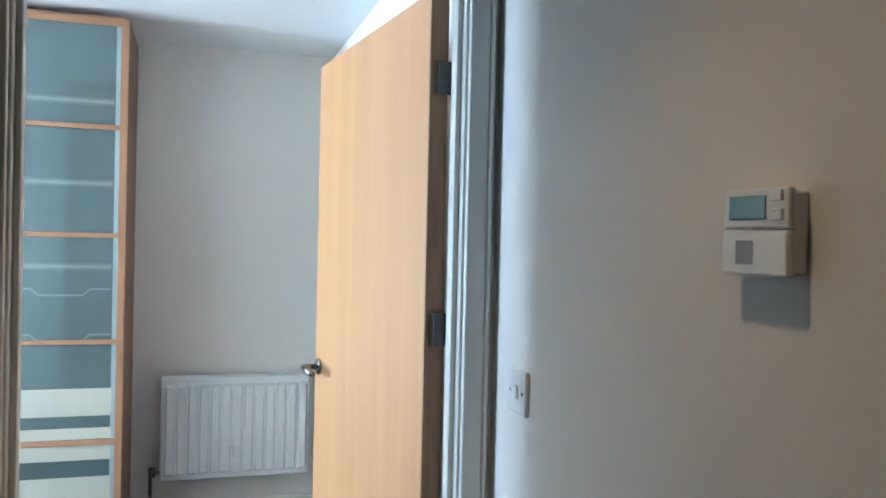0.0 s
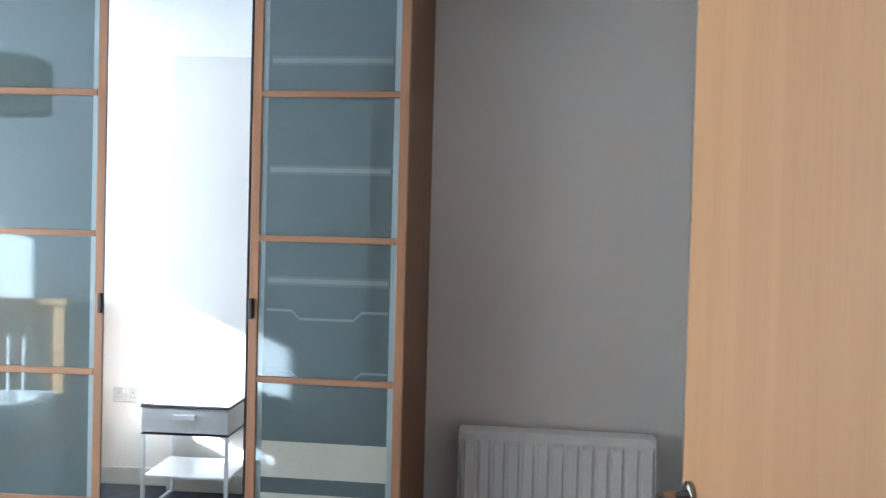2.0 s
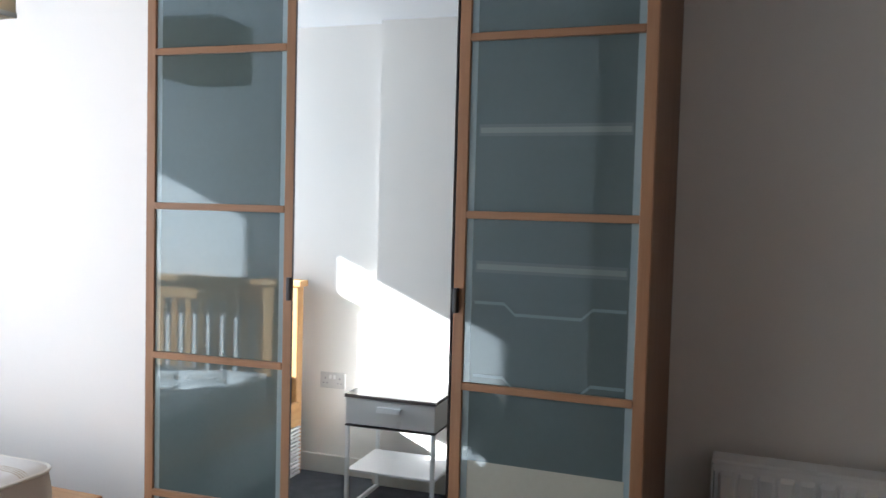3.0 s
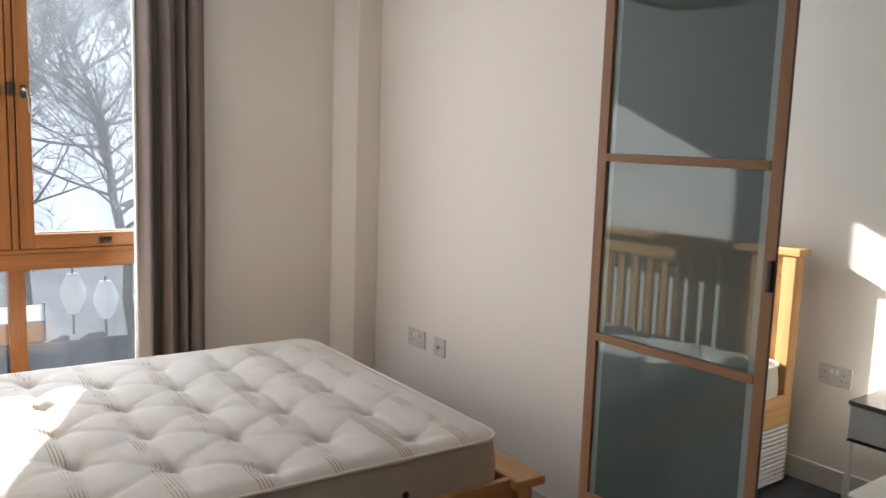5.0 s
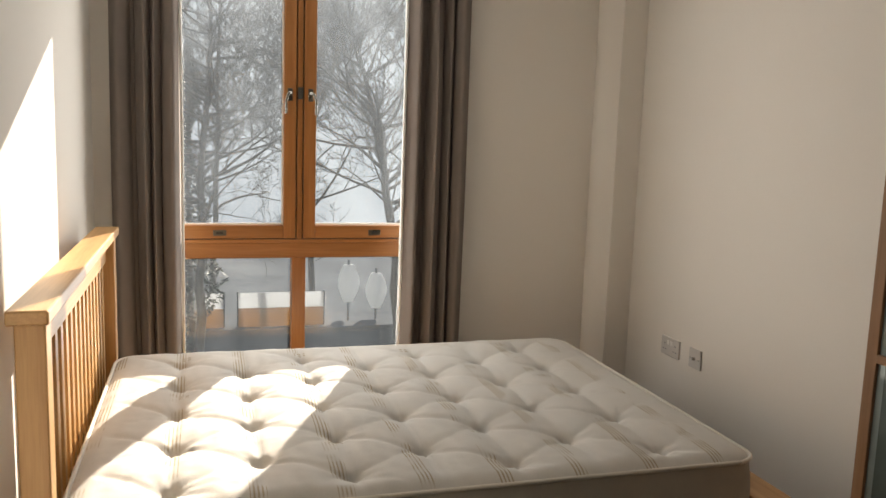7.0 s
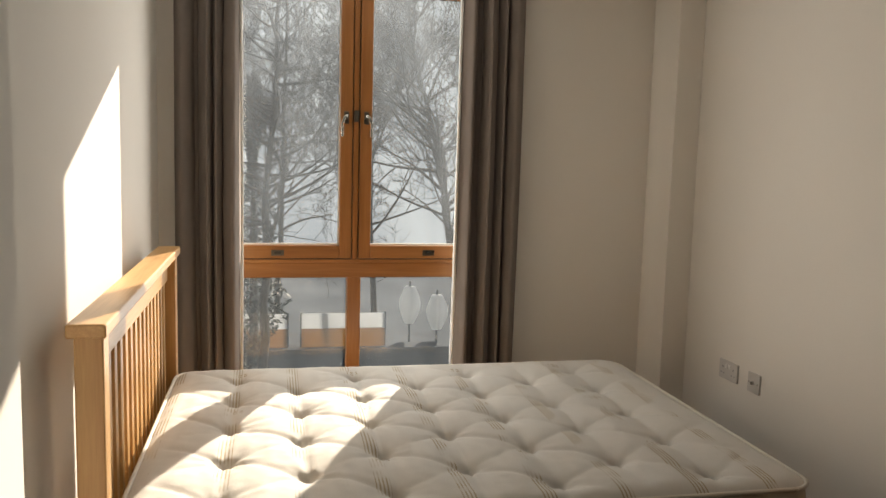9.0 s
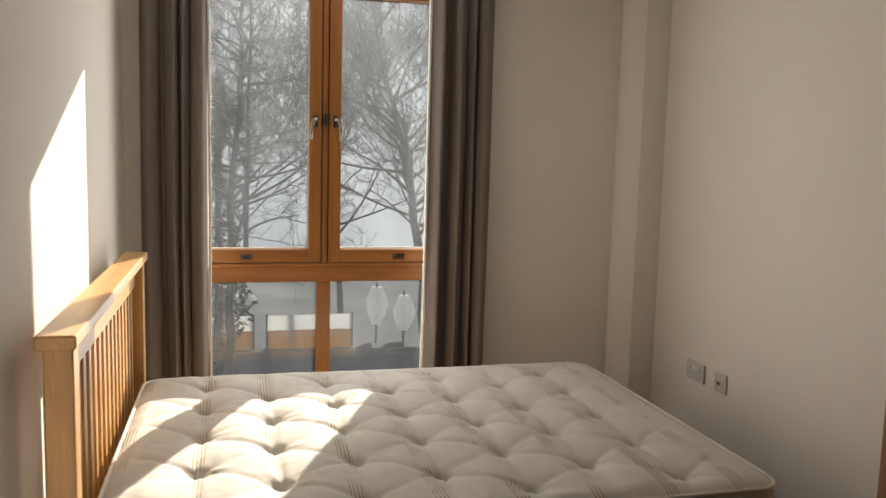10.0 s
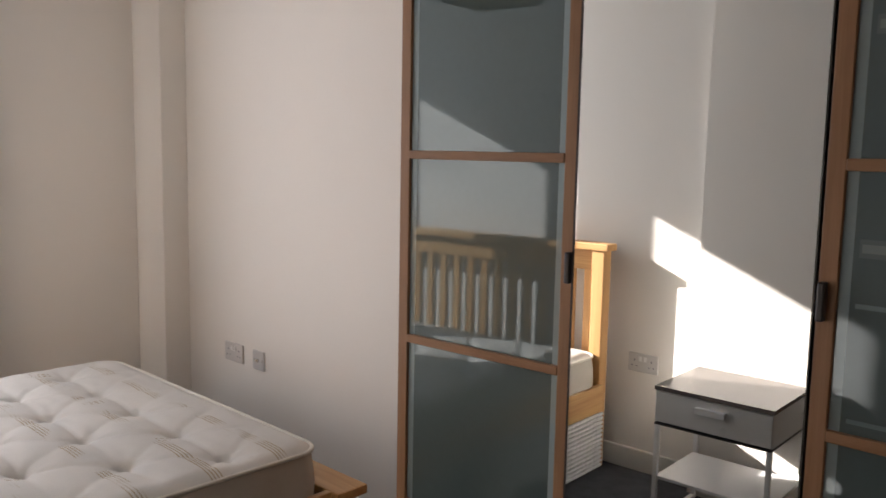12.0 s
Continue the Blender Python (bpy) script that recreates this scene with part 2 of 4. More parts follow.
M_CURTAIN = material("curtain_cloth", (0.21, 0.178, 0.157), 0.9, vary=0.08, scale=8, grain=500, bump=0.4, dist=0.001, spec=0.1)
M_LINING = material("curtain_lining", (0.72, 0.70, 0.66), 0.9, vary=0.04, grain=500, bump=0.3, spec=0.1)
M_MATTRESS = striped_ticking("mattress_ticking")
M_BORDER = material("mattress_border", (0.50, 0.465, 0.40), 0.85, vary=0.08, scale=12, grain=300, bump=0.4)
M_PIPING = material("mattress_piping", (0.70, 0.66, 0.58), 0.7, vary=0.06)
M_TUFT = material("tuft_wool", (0.55, 0.50, 0.42), 0.95, vary=0.1, grain=500, bump=0.6)
M_GLASS = window_glass("window_pane", 0.024)
M_BARK = material("bark", (0.048, 0.045, 0.038), 0.95, vary=0.3, scale=5, grain=40, bump=0.5, dist=0.01)
M_EVERGREEN = material("evergreen_leaf", (0.045, 0.062, 0.05), 0.7, vary=0.35, scale=3, grain=30, bump=0.0)
M_GROUND = material("winter_ground", (0.125, 0.137, 0.15), 1.0, vary=0.3, scale=0.3, grain=4, bump=0.0, spec=0.0)
M_FACADE_DARK = material("slate_cladding", (0.07, 0.085, 0.10), 0.8, vary=0.15, scale=0.6, grain=10)
M_PAVING = material("grey_paving", (0.12, 0.13, 0.14), 1.0, vary=0.2, scale=0.8, grain=15, spec=0.0)


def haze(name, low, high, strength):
    """Bright winter haze, uneven, painted as self-lit colour for the far backdrop."""
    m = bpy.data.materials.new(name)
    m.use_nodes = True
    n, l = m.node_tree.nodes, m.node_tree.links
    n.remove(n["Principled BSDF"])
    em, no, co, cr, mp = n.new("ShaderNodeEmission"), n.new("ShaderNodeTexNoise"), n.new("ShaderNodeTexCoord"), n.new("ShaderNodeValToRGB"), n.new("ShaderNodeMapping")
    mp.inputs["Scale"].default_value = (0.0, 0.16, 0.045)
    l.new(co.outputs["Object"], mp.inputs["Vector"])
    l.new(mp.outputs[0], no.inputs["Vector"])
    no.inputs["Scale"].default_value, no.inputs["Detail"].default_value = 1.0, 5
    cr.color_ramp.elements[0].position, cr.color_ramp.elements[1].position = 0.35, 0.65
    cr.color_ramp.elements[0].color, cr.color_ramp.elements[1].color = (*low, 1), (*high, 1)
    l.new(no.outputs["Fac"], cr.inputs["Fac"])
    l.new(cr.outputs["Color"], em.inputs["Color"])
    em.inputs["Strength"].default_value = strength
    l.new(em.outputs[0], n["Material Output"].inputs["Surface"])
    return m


def canvas(name, colour):
    """Thin sheet that the low sun shines through."""
    m = bpy.data.materials.new(name)
    m.use_nodes = True
    n, l = m.node_tree.nodes, m.node_tree.links
    n.remove(n["Principled BSDF"])
    d, t, x = n.new("ShaderNodeBsdfDiffuse"), n.new("ShaderNodeBsdfTranslucent"), n.new("ShaderNodeMixShader")
    no, co, mr, mu = n.new("ShaderNodeTexNoise"), n.new("ShaderNodeTexCoord"), n.new("ShaderNodeMapRange"), n.new("ShaderNodeVectorMath")
    l.new(co.outputs["Object"], no.inputs["Vector"])
    no.inputs["Scale"].default_value, no.inputs["Detail"].default_value = 1.6, 5
    mr.inputs["To Min"].default_value, mr.inputs["To Max"].default_value = 0.75, 1.2
    l.new(no.outputs["Fac"], mr.inputs["Value"])
    mu.operation = "SCALE"
    mu.inputs[0].default_value = colour
    l.new(mr.outputs[0], mu.inputs["Scale"])
    l.new(mu.outputs[0], d.inputs["Color"])
    l.new(mu.outputs[0], t.inputs["Color"])
    x.inputs[0].default_value = 0.6
    l.new(d.outputs[0], x.inputs[1])
    l.new(t.outputs[0], x.inputs[2])
    l.new(x.outputs[0], n["Material Output"].inputs["Surface"])
    return m


M_SHADE = canvas("lampshade_cloth", (0.70, 0.62, 0.48))
M_CANVAS_W, M_CANVAS_O = canvas("white_canvas", (0.62, 0.64, 0.66)), canvas("ochre_canvas", (0.34, 0.22, 0.11))
M_HAZE_GLOW = haze("winter_haze_glow", (0.50, 0.58, 0.68), (0.80, 0.90, 1.0), 0.325)


# ---- mesh helpers ----
BASE = {}


def thing(name, at, label, category, group="", kind=""):
    ob = new(name)
    ob.location = at
    ob.empty_display_size = 0.1
    BASE[ob] = Vector(at)
    return tagged(ob, label, category, group, kind)


def part(name, bm, mat, parent=None, label="", smooth=False):
    """Links a bmesh, drawn in world metres, as one mesh under its parent."""
    off = BASE.get(parent, Vector())
    if off.length:
        bmesh.ops.translate(bm, vec=-off, verts=bm.verts)
    me = bpy.data.meshes.new(name)
    bm.to_mesh(me)
    bm.free()
    mats = mat if isinstance(mat, (list, tuple)) else [mat]
    for k in mats:
        me.materials.append(k)
    if smooth:
        me.polygons.foreach_set("use_smooth", [True] * len(me.polygons))
    ob = new(name, me)
    if parent is not None:
        ob.parent = parent
        BASE[ob] = off
    if label:
        ob["label"] = label
    return ob


def setting(name, bm, mat, label, category):
    return tagged(part(name, bm, mat), label, category, kind="structure")


def box(x0, x1, y0, y1, z0, z1, bevel=0.0, bm=None, seg=2):
    out = bm or bmesh.new()
    b = bmesh.new()
    bmesh.ops.create_cube(b, size=1.0)
    for v in b.verts:
        v.co = Vector(((x0 + x1) / 2 + v.co.x * (x1 - x0), (y0 + y1) / 2 + v.co.y * (y1 - y0), (z0 + z1) / 2 + v.co.z * (z1 - z0)))
    if bevel:
        bmesh.ops.bevel(b, geom=b.edges[:], offset=bevel, segments=seg, affect="EDGES", profile=0.5)
    me = bpy.data.meshes.new("tmp")
    b.to_mesh(me)
    b.free()
    out.from_mesh(me)
    bpy.data.meshes.remove(me)
    return out


def boxes(rows, bevel=0.0):
    bm = bmesh.new()
    for r in rows:
        box(*r, bevel=bevel, bm=bm)
    return bm


def rod(path, radius, sides=10, bm=None, taper=None):
    """A round bar along a list of points."""
    bm = bm or bmesh.new()
    pts = [Vector(p) for p in path]
    rings = []
    for i, p in enumerate(pts):
        way = (pts[min(i + 1, len(pts) - 1)] - pts[max(i - 1, 0)]).normalized()
        side = way.cross(Vector((0.31, 0.17, 0.93))).normalized()
        up = way.cross(side)
        r = radius if taper is None else radius + (taper - radius) * i / (len(pts) - 1)
        rings.append([bm.verts.new(p + r * (math.cos(a) * side + math.sin(a) * up)) for a in [2 * math.pi * k / sides for k in range(sides)]])
    for a, b in zip(rings, rings[1:]):
        for k in range(sides):
            bm.faces.new((a[k], a[(k + 1) % sides], b[(k + 1) % sides], b[k]))
    bm.faces.new(rings[0][::-1])
    bm.faces.new(rings[-1])
    return bm


def disc(center, axis, radius, depth, sides=24, bm=None):
    a = Vector(axis).normalized()
    c = Vector(center)
    return rod([c - a * depth / 2, c + a * depth / 2], radius, sides, bm)


# ---- the large structure ----
CEIL = 2.385
XW, XR = -3.95, 0.90            # window wall, far side wall
YB, YH, YN = 3.175, 0.66, 0.735   # back wall, headboard wall, wall by the door
YHALL = 0.525                   # hall face of the door's wall
setting("floor", box(-4.3, 1.2, -2.6, 3.4, -0.12, 0.0), M_CARPET, "dark blue-grey fitted carpet", "floor")
setting("ceiling", box(-4.3, 1.2, -2.6, 3.4, CEIL, CEIL + 0.15), M_CEIL, "plain white painted ceiling", "ceiling")
setting("wall_back", box(-4.3, 1.1, YB, YB + 0.2, 0, CEIL), M_WALL, "off-white painted wall behind wardrobe and radiator", "wall")
# window wall, with its opening
OY0, OY1, OZ0, OZ1 = 0.90, 2.226, 0.27, 2.32
setting("wall_window", boxes([(-4.25, XW, 0.30, OY0, 0, CEIL), (-4.25, XW, OY1, YB, 0, CEIL), (-4.25, XW, OY0, OY1, 0, OZ0),
                              (-4.25, XW, OY0, OY1, OZ1, CEIL)]), M_WALL, "off-white painted wall round the tall window", "wall")
setting("pillar_corner", box(XW, -3.68, 3.045, YB, 0, CEIL, 0.003), M_WALL, "off-white boxed-in pillar in the corner", "pillar")
setting("wall_headboard", box(XW, -1.565, 0.30, YH, 0, CEIL), M_WALL, "off-white painted wall behind the headboard", "wall")
# wall with the room's door
DX0, DX1, DZ = -0.105, 0.745, 2.005
YD = 0.625                      # room face of the wall beside the door
setting("wall_door", boxes([(-0.55, DX0 - 0.03, YHALL, YD, 0, CEIL), (DX1 + 0.03, XR, YHALL, YD, 0, CEIL), (DX0 - 0.03, DX1 + 0.03, YHALL, YD, DZ + 0.03, CEIL), (-1.565, -0.55, YHALL, YN, 0, CEIL),
                            (-1.565, -1.2, 0.30, YHALL, 0, CEIL)]), M_WALL, "off-white painted wall round the bedroom door", "wall")
# side wall with a second doorway
EY0, EY1, EZ = 1.98, 2.80, 2.0
setting("wall_side", boxes([(XR, 1.1, YHALL, EY0, 0, CEIL), (XR, 1.1, EY1, YB, 0, CEIL), (XR, 1.1, EY0, EY1, EZ, CEIL)]), M_WALL, "off-white painted side wall", "wall")
# the hall
XH = 0.82
setting("wall_hall_side", box(XH, 1.1, -2.5, YHALL, 0, CEIL), M_WALL, "off-white hall wall with thermostat and switch", "wall")
setting("wall_hall_left", box(-1.2, -1.0, -2.5, YHALL, 0, CEIL), M_WALL, "off-white plain hall wall", "wall")
setting("wall_hall_end", box(-1.2, 1.1, -2.6, -2.5, 0, CEIL), M_WALL, "off-white plain hall end wall", "wall")


def skirting(name, x0, x1, y0, y1):
    setting(name, box(x0, x1, y0, y1, 0.0, 0.10, 0.005), M_TRIM, "cream painted skirting board", "skirting")


skirting("baseboard_back", -3.66, XR - 0.016, YB - 0.016, YB - 0.001)
skirting("baseboard_headboard", XW + 0.017, -1.55, YH + 0.001, YH + 0.016)
skirting("baseboard_step", -1.5635, -1.549, YH + 0.018, YN)
skirting("baseboard_door", -1.545, -0.55, YN + 0.001, YN + 0.016)
skirting("baseboard_window", XW + 0.001, XW + 0.016, YH + 0.02, 3.04)
skirting("baseboard_hall", XH - 0.016, XH - 0.001, -2.48, YHALL - 0.03)


def door_frame(name, label):
    """Lining, stops and flat architraves of the bedroom doorway."""
    t = thing(name, (0.32, 0.62, 0), label, "door frame", kind="structure")
    y0, y1 = YHALL - 0.002, YD + 0.002
    part("lining", boxes([(DX0 - 0.03, DX0, y0, y1, 0, DZ), (DX1, DX1 + 0.03, y0, y1, 0, DZ), (DX0 - 0.03, DX1 + 0.03, y0, y1, DZ, DZ + 0.03)], 0.003), M_TRIM, t)
    part("door_stop", boxes([(DX0, DX0 + 0.013, y0 + 0.02, y1 - 0.05, 0, DZ), (DX1 - 0.013, DX1, y0 + 0.02, y1 - 0.05, 0, DZ),
                             (DX0 + 0.013, DX1 - 0.013, y0 + 0.02, y1 - 0.05, DZ - 0.013, DZ)], 0.003), M_TRIM, t)
    for face, s in ((YHALL, -1), (YD, 1)):
        ya, yb = sorted((face, face + s * 0.018))
        w = 0.060
        part("architrave", boxes([(DX0 - w, DX0 - 0.006, ya, yb, 0, DZ + w), (DX1 + 0.006, DX1 + w, ya, yb, 0, DZ + w),
                                  (DX0 - 0.006, DX1 + 0.006, ya, yb, DZ + 0.006, DZ + w)], 0.004), M_TRIM, t)
        ya, yb = sorted((face, face + s * 0.022))
        part("architrave_bead", boxes([(DX0 - w, DX0 - w + 0.012, ya, yb, 0, DZ + w), (DX1 + w - 0.012, DX1 + w, ya, yb, 0, DZ + w)], 0.004), M_TRIM, t)
    return t


door_frame("door_frame_1", "cream painted door lining with flat architrave")


def side_doorway():
    t = thing("door_frame_2", (1.0, 2.39, 0), "cream painted doorway in the side wall, closed oak door", "door frame", kind="structure")
    part("lining", boxes([(XR - 0.002, 1.1, EY0, EY0 + 0.03, 0, EZ), (XR - 0.002, 1.1, EY1 - 0.03, EY1, 0, EZ), (XR - 0.002, 1.1, EY0 + 0.03, EY1 - 0.03, EZ - 0.03, EZ)], 0.002), M_TRIM, t)
    rows = []
    for a, b, d in ((-0.020, 0.048, 0.014), (0.048, 0.060, 0.018)):
        rows += [(XR - d, XR, EY1 + a, EY1 + b, 0, EZ + b), (XR - d, XR, EY0 - b, EY0 - a, 0, EZ + b), (XR - d, XR, EY0 - a, EY1 + a, EZ + a, EZ + b)]
    part("architrave", boxes(rows, 0.002), M_TRIM, t)
    part("door_leaf", box(1.045, 1.09, EY0 + 0.033, EY1 - 0.033, 0.008, EZ - 0.033, 0.002), M_DOOR, t)
    return t


side_doorway()


# ---- the open door ----
def lever_handle(parent, place, side):
    """A round rose and a bent lever; drawn in the leaf's own axes (x along, y across)."""
    x, y, z = place
    rose = disc((x, y + side * 0.005, z), (0, 1, 0), 0.026, 0.010)
    bmesh.ops.bevel(rose, geom=rose.edges[:], offset=0.002, segments=1, affect="EDGES")
    h = part("handle", rose, M_LEVER, parent, "satin chrome lever handle", True)
    bm = rod([(x, y + side * 0.008, z), (x, y + side * 0.045, z), (x - 0.006, y + side * 0.054, z), (x - 0.03, y + side * 0.056, z), (x - 0.115, y + side * 0.054, z - 0.004)], 0.0095, 12)
    part("lever", bm, M_LEVER, h, "", True)


def open_door():
    t = thing("door_1", (0, 0, 0), "light oak veneer door standing wide open", "door", kind="structure")
    w, th = 0.905, 0.044
    leaf = part("leaf", box(0, w, -th, 0, 0.008, 1.989, 0.0015), M_DOOR, t)
    part("hinge_edge", box(-0.0035, -0.0002, -th + 0.001, -0.001, 0.01, 1.987), M_DOOR_EDGE, t, "dark brown door edge")
    for z in (0.24, 1.245, 1.80):
        bm = box(-0.006, -0.0036, -0.0425, -0.014, z - 0.036, z + 0.036, 0.0008)
        for s in (-0.024, 0.0, 0.024):
            disc((-0.0065, -0.026, z + s), (1, 0, 0), 0.004, 0.002, 10, bm)
        hinge = part("hinge", bm, M_HINGE, t, "worn steel butt hinge")
        part("knuckle", rod([(-0.010, -th - 0.002, z - 0.036), (-0.010, -th - 0.002, z + 0.036)], 0.006, 10), M_DARKMETAL, hinge, "", True)
        part("frame_leaf", box(-0.014, -0.0105, -th - 0.004, -0.018, z - 0.036, z + 0.036, 0.0008), M_DARKMETAL, hinge)
    lever_handle(t, (w - 0.055, 0.0, 1.035), 1)
    lever_handle(t, (w - 0.055, -th, 1.035), -1)
    part("latch_plate", box(w, w + 0.002, -0.033, -0.011, 0.93, 1.09, 0.0005), M_CHROME, t)
    # the leaf's x runs along the door from its hinge
    t.matrix_basis = pose(0.698, 0.630, 0, 0, 0, 96.6)
    return t


open_door()


# ---- window ----
def window():
    yc, x0, x1 = 1.563, -4.12, -4.03
    t = thing("window_1", (-4.08, yc, OZ0), "tall varnished wooden casement window, dusty panes with painted glare veil", "window", kind="structure")
    part("window_frame", boxes([(x0, x1, OY0, OY0 + 0.05, OZ0, OZ1), (x0, x1, OY1 - 0.05, OY1, OZ0, OZ1)], 0.003), M_PINE_Z, t)
    part("window_head", box(x0, x1, OY0 + 0.05, OY1 - 0.05, OZ1 - 0.045, OZ1, 0.003), M_PINE_Y, t)
    part("transom", boxes([(x0, x1 + 0.004, OY0 + 0.05, OY1 - 0.05, 0.829, 0.902), (x0, x1 + 0.012, OY0 + 0.05, OY1 - 0.05, 0.902, 0.920)], 0.004), M_PINE_Y, t)
    part("mullion", box(x0, x1 + 0.004, yc - 0.013, yc + 0.013, 0.92, OZ1 - 0.045, 0.003), M_PINE_Z, t)
    part("lower_mullion", box(x0, x1 - 0.005, yc - 0.0325, yc + 0.0325, OZ0 + 0.05, 0.829, 0.003), M_PINE_Z, t)
    part("bottom_rail", box(x0, x1, OY0 + 0.05, OY1 - 0.05, OZ0, OZ0 + 0.05, 0.003), M_PINE_Y, t)
    part("window_board", box(-4.03, XW + 0.03, OY0 + 0.002, OY1 - 0.002, OZ0 - 0.02, OZ0 + 0.002, 0.004), M_TRIM, t, "white painted window board")
    ztop = OZ1 - 0.045
    for ya, yb, side in ((OY0 + 0.052, yc - 0.018, -1), (yc + 0.018, OY1 - 0.052, 1)):
        s = part("sash", boxes([(x0 + 0.015, x1 + 0.010, ya, ya + 0.058, 0.924, ztop), (x0 + 0.015, x1 + 0.010, yb - 0.058, yb, 0.924, ztop)], 0.004), M_PINE_Z, t)
        part("rail", boxes([(x0 + 0.015, x1 + 0.010, ya + 0.058, yb - 0.058, 0.924, 0.987), (x0 + 0.015, x1 + 0.010, ya + 0.058, yb - 0.058, ztop - 0.078, ztop)], 0.004), M_PINE_Y, s)
        pane = part("pane", box(-4.088, -4.082, ya + 0.05, yb - 0.05, 0.98, ztop - 0.07), M_GLASS, s)
        pane.visible_shadow = False
        part("bead", boxes([(-4.076, -4.062, ya + 0.058, ya + 0.063, 0.987, ztop - 0.078), (-4.076, -4.062, yb - 0.063, yb - 0.058, 0.987, ztop - 0.078),
                            (-4.076, -4.062, ya + 0.063, yb - 0.063, 0.987, 0.993)]), M_PLASTIC, s, "pale glazing seal")
        # lever on the meeting stile
        yl = (yb - 0.030) if side < 0 else (ya + 0.030)
        hd = part("handle", box(x1 + 0.010, x1 + 0.016, yl - 0.012 * 1, yl + 0.012, 1.575, 1.635, 0.003), M_BRONZE, s, "polished metal window lever")
        part("grip", rod([(x1 + 0.016, yl, 1.612), (x1 + 0.045, yl, 1.614), (x1 + 0.052, yl + side * 0.012, 1.606), (x1 + 0.050, yl + side * 0.022, 1.575), (x1 + 0.046, yl + side * 0.022, 1.515)], 0.006, 8), M_BRONZE, hd, "", True)
        ylat = 1.193 if side < 0 else 1.93
        la = part("latch", box(x1 + 0.010, x1 + 0.014, ylat - 0.030, ylat + 0.030, 0.938, 0.966, 0.002), M_BRONZE, s, "small metal sash latch")
        part("slot", box(x1 + 0.0142, x1 + 0.018, ylat - 0.016, ylat + 0.016, 0.946, 0.958, 0.001), M_DARKMETAL, la)
        # dark strips stand in for the shade in the gaps beside the sash
        part("weather_gap", box(x1 - 0.004, x1 + 0.001, ya, yb, 0.9205, 0.9238), M_DARK, s)
        yg = yb if side < 0 else ya
        part("weather_gap", box(x1 - 0.022, x1 - 0.020, yg - 0.006, yg + 0.006, 0.924, ztop), M_DARK, s)
        low = part("lower_pane", box(-4.088, -4.082, (OY0 + 0.045 if side < 0 else yc + 0.028), (yc - 0.028 if side < 0 else OY1 - 0.045), OZ0 + 0.045, 0.834), M_GLASS, t)
        low.visible_shadow = False
    part("striker", box(x1 + 0.010, x1 + 0.026, yc - 0.012, yc + 0.012, 1.585, 1.64, 0.003), M_DARKMETAL, t, "dark metal striker plate")
    return t


window()


# ---- curtains ----
def curtain(name, ya, yb, widths, lead, seed):
    """A hanging pleated curtain with its pale lining turned to the glass."""
    rnd = random.Random(seed)
    t = thing(name, (-3.87, (ya + yb) / 2, 0.02), "taupe pleated full-length curtain drawn beside the window", "curtain", "curtains")
    nu, nv = 130, 26
    depth = [0.12 if w < 0.1 else 0.75 + 1.9 * w + rnd.uniform(-0.15, 0.15) for w in widths]
    turn = [rnd.uniform(-0.25, 0.25) for w in widths]

    def sheet(shift):
        bm = bmesh.new()
        g = []
        for j in range(nv + 1):
            v = j / nv
            row = []
            for i in range(nu + 1):
                u = i / nu
                s = min(0.9999, max(0.0, u + 0.012 * math.sin(2.6 * v + seed + 5 * u) * math.sin(math.pi * u)))
                k, start = 0, 0.0
                while s > start + widths[k] and k < len(widths) - 1:
                    start += widths[k]
                    k += 1
                f = min(1.0, (s - start) / widths[k])
                dome = math.sin(math.pi * f) ** 0.5
                lop = turn[k] * math.sin(2 * math.pi * f) + 0.05 * math.sin(9 * v + 4 * k)
                sway = 0.012 * math.sin(2.2 * v + seed) * (1 - v)
                x = -3.905 + 0.082 * depth[k] * dome * (1 + lop) * (0.75 + 0.25 * (1 - v)) + shift
                y = ya + (yb - ya) * u + sway * lead
                row.append(bm.verts.new((x, y, 0.02 + 2.29 * v)))
            g.append(row)
        for j in range(nv):
            for i in range(nu):
                bm.faces.new((g[j][i], g[j][i + 1], g[j + 1][i + 1], g[j + 1][i]))
        return bm

    cloth = part("cloth", sheet(0.0), M_CURTAIN, t, "", True)
    cloth.modifiers.new("thickness", "SOLIDIFY").thickness = 0.002
    lining = part("lining", sheet(-0.006), M_LINING, t, "pale curtain lining", True)
    lining.modifiers.new("thickness", "SOLIDIFY").thickness = 0.001
    ye = yb if lead > 0 else ya
    part("hem", rod([(-3.872, ye, 0.02), (-3.868, ye + 0.003 * lead, 1.2), (-3.872, ye, 2.31)], 0.007, 8), M_LINING, t, "", True)
    return t


curtain("curtain", 0.742, 1.030, (0.30, 0.07, 0.22, 0.15, 0.26), 1, 3)
curtain("curtain", 2.035, 2.350, (0.25, 0.09, 0.24, 0.16, 0.26), -1, 8)
rail = thing("curtain_track", (-3.87, 1.56, 2.33), "slim white curtain track under the ceiling", "curtain track")
part("track", box(-3.885, -3.850, 0.70, 2.42, 2.318, 2.345, 0.003), M_PLASTIC, rail)
for y in (0.76, 2.34):
    part("bracket", box(XW, -3.885, y, y + 0.02, 2.318, 2.36, 0.002), M_PLASTIC, rail)


# ---- wardrobe ----
WY = 2.575                       # face of the doors
DIV = (0.565, 0.984, 1.43, 1.882)  # cross bars
WZ0, WZ1 = 0.085, 2.335


link_part = part


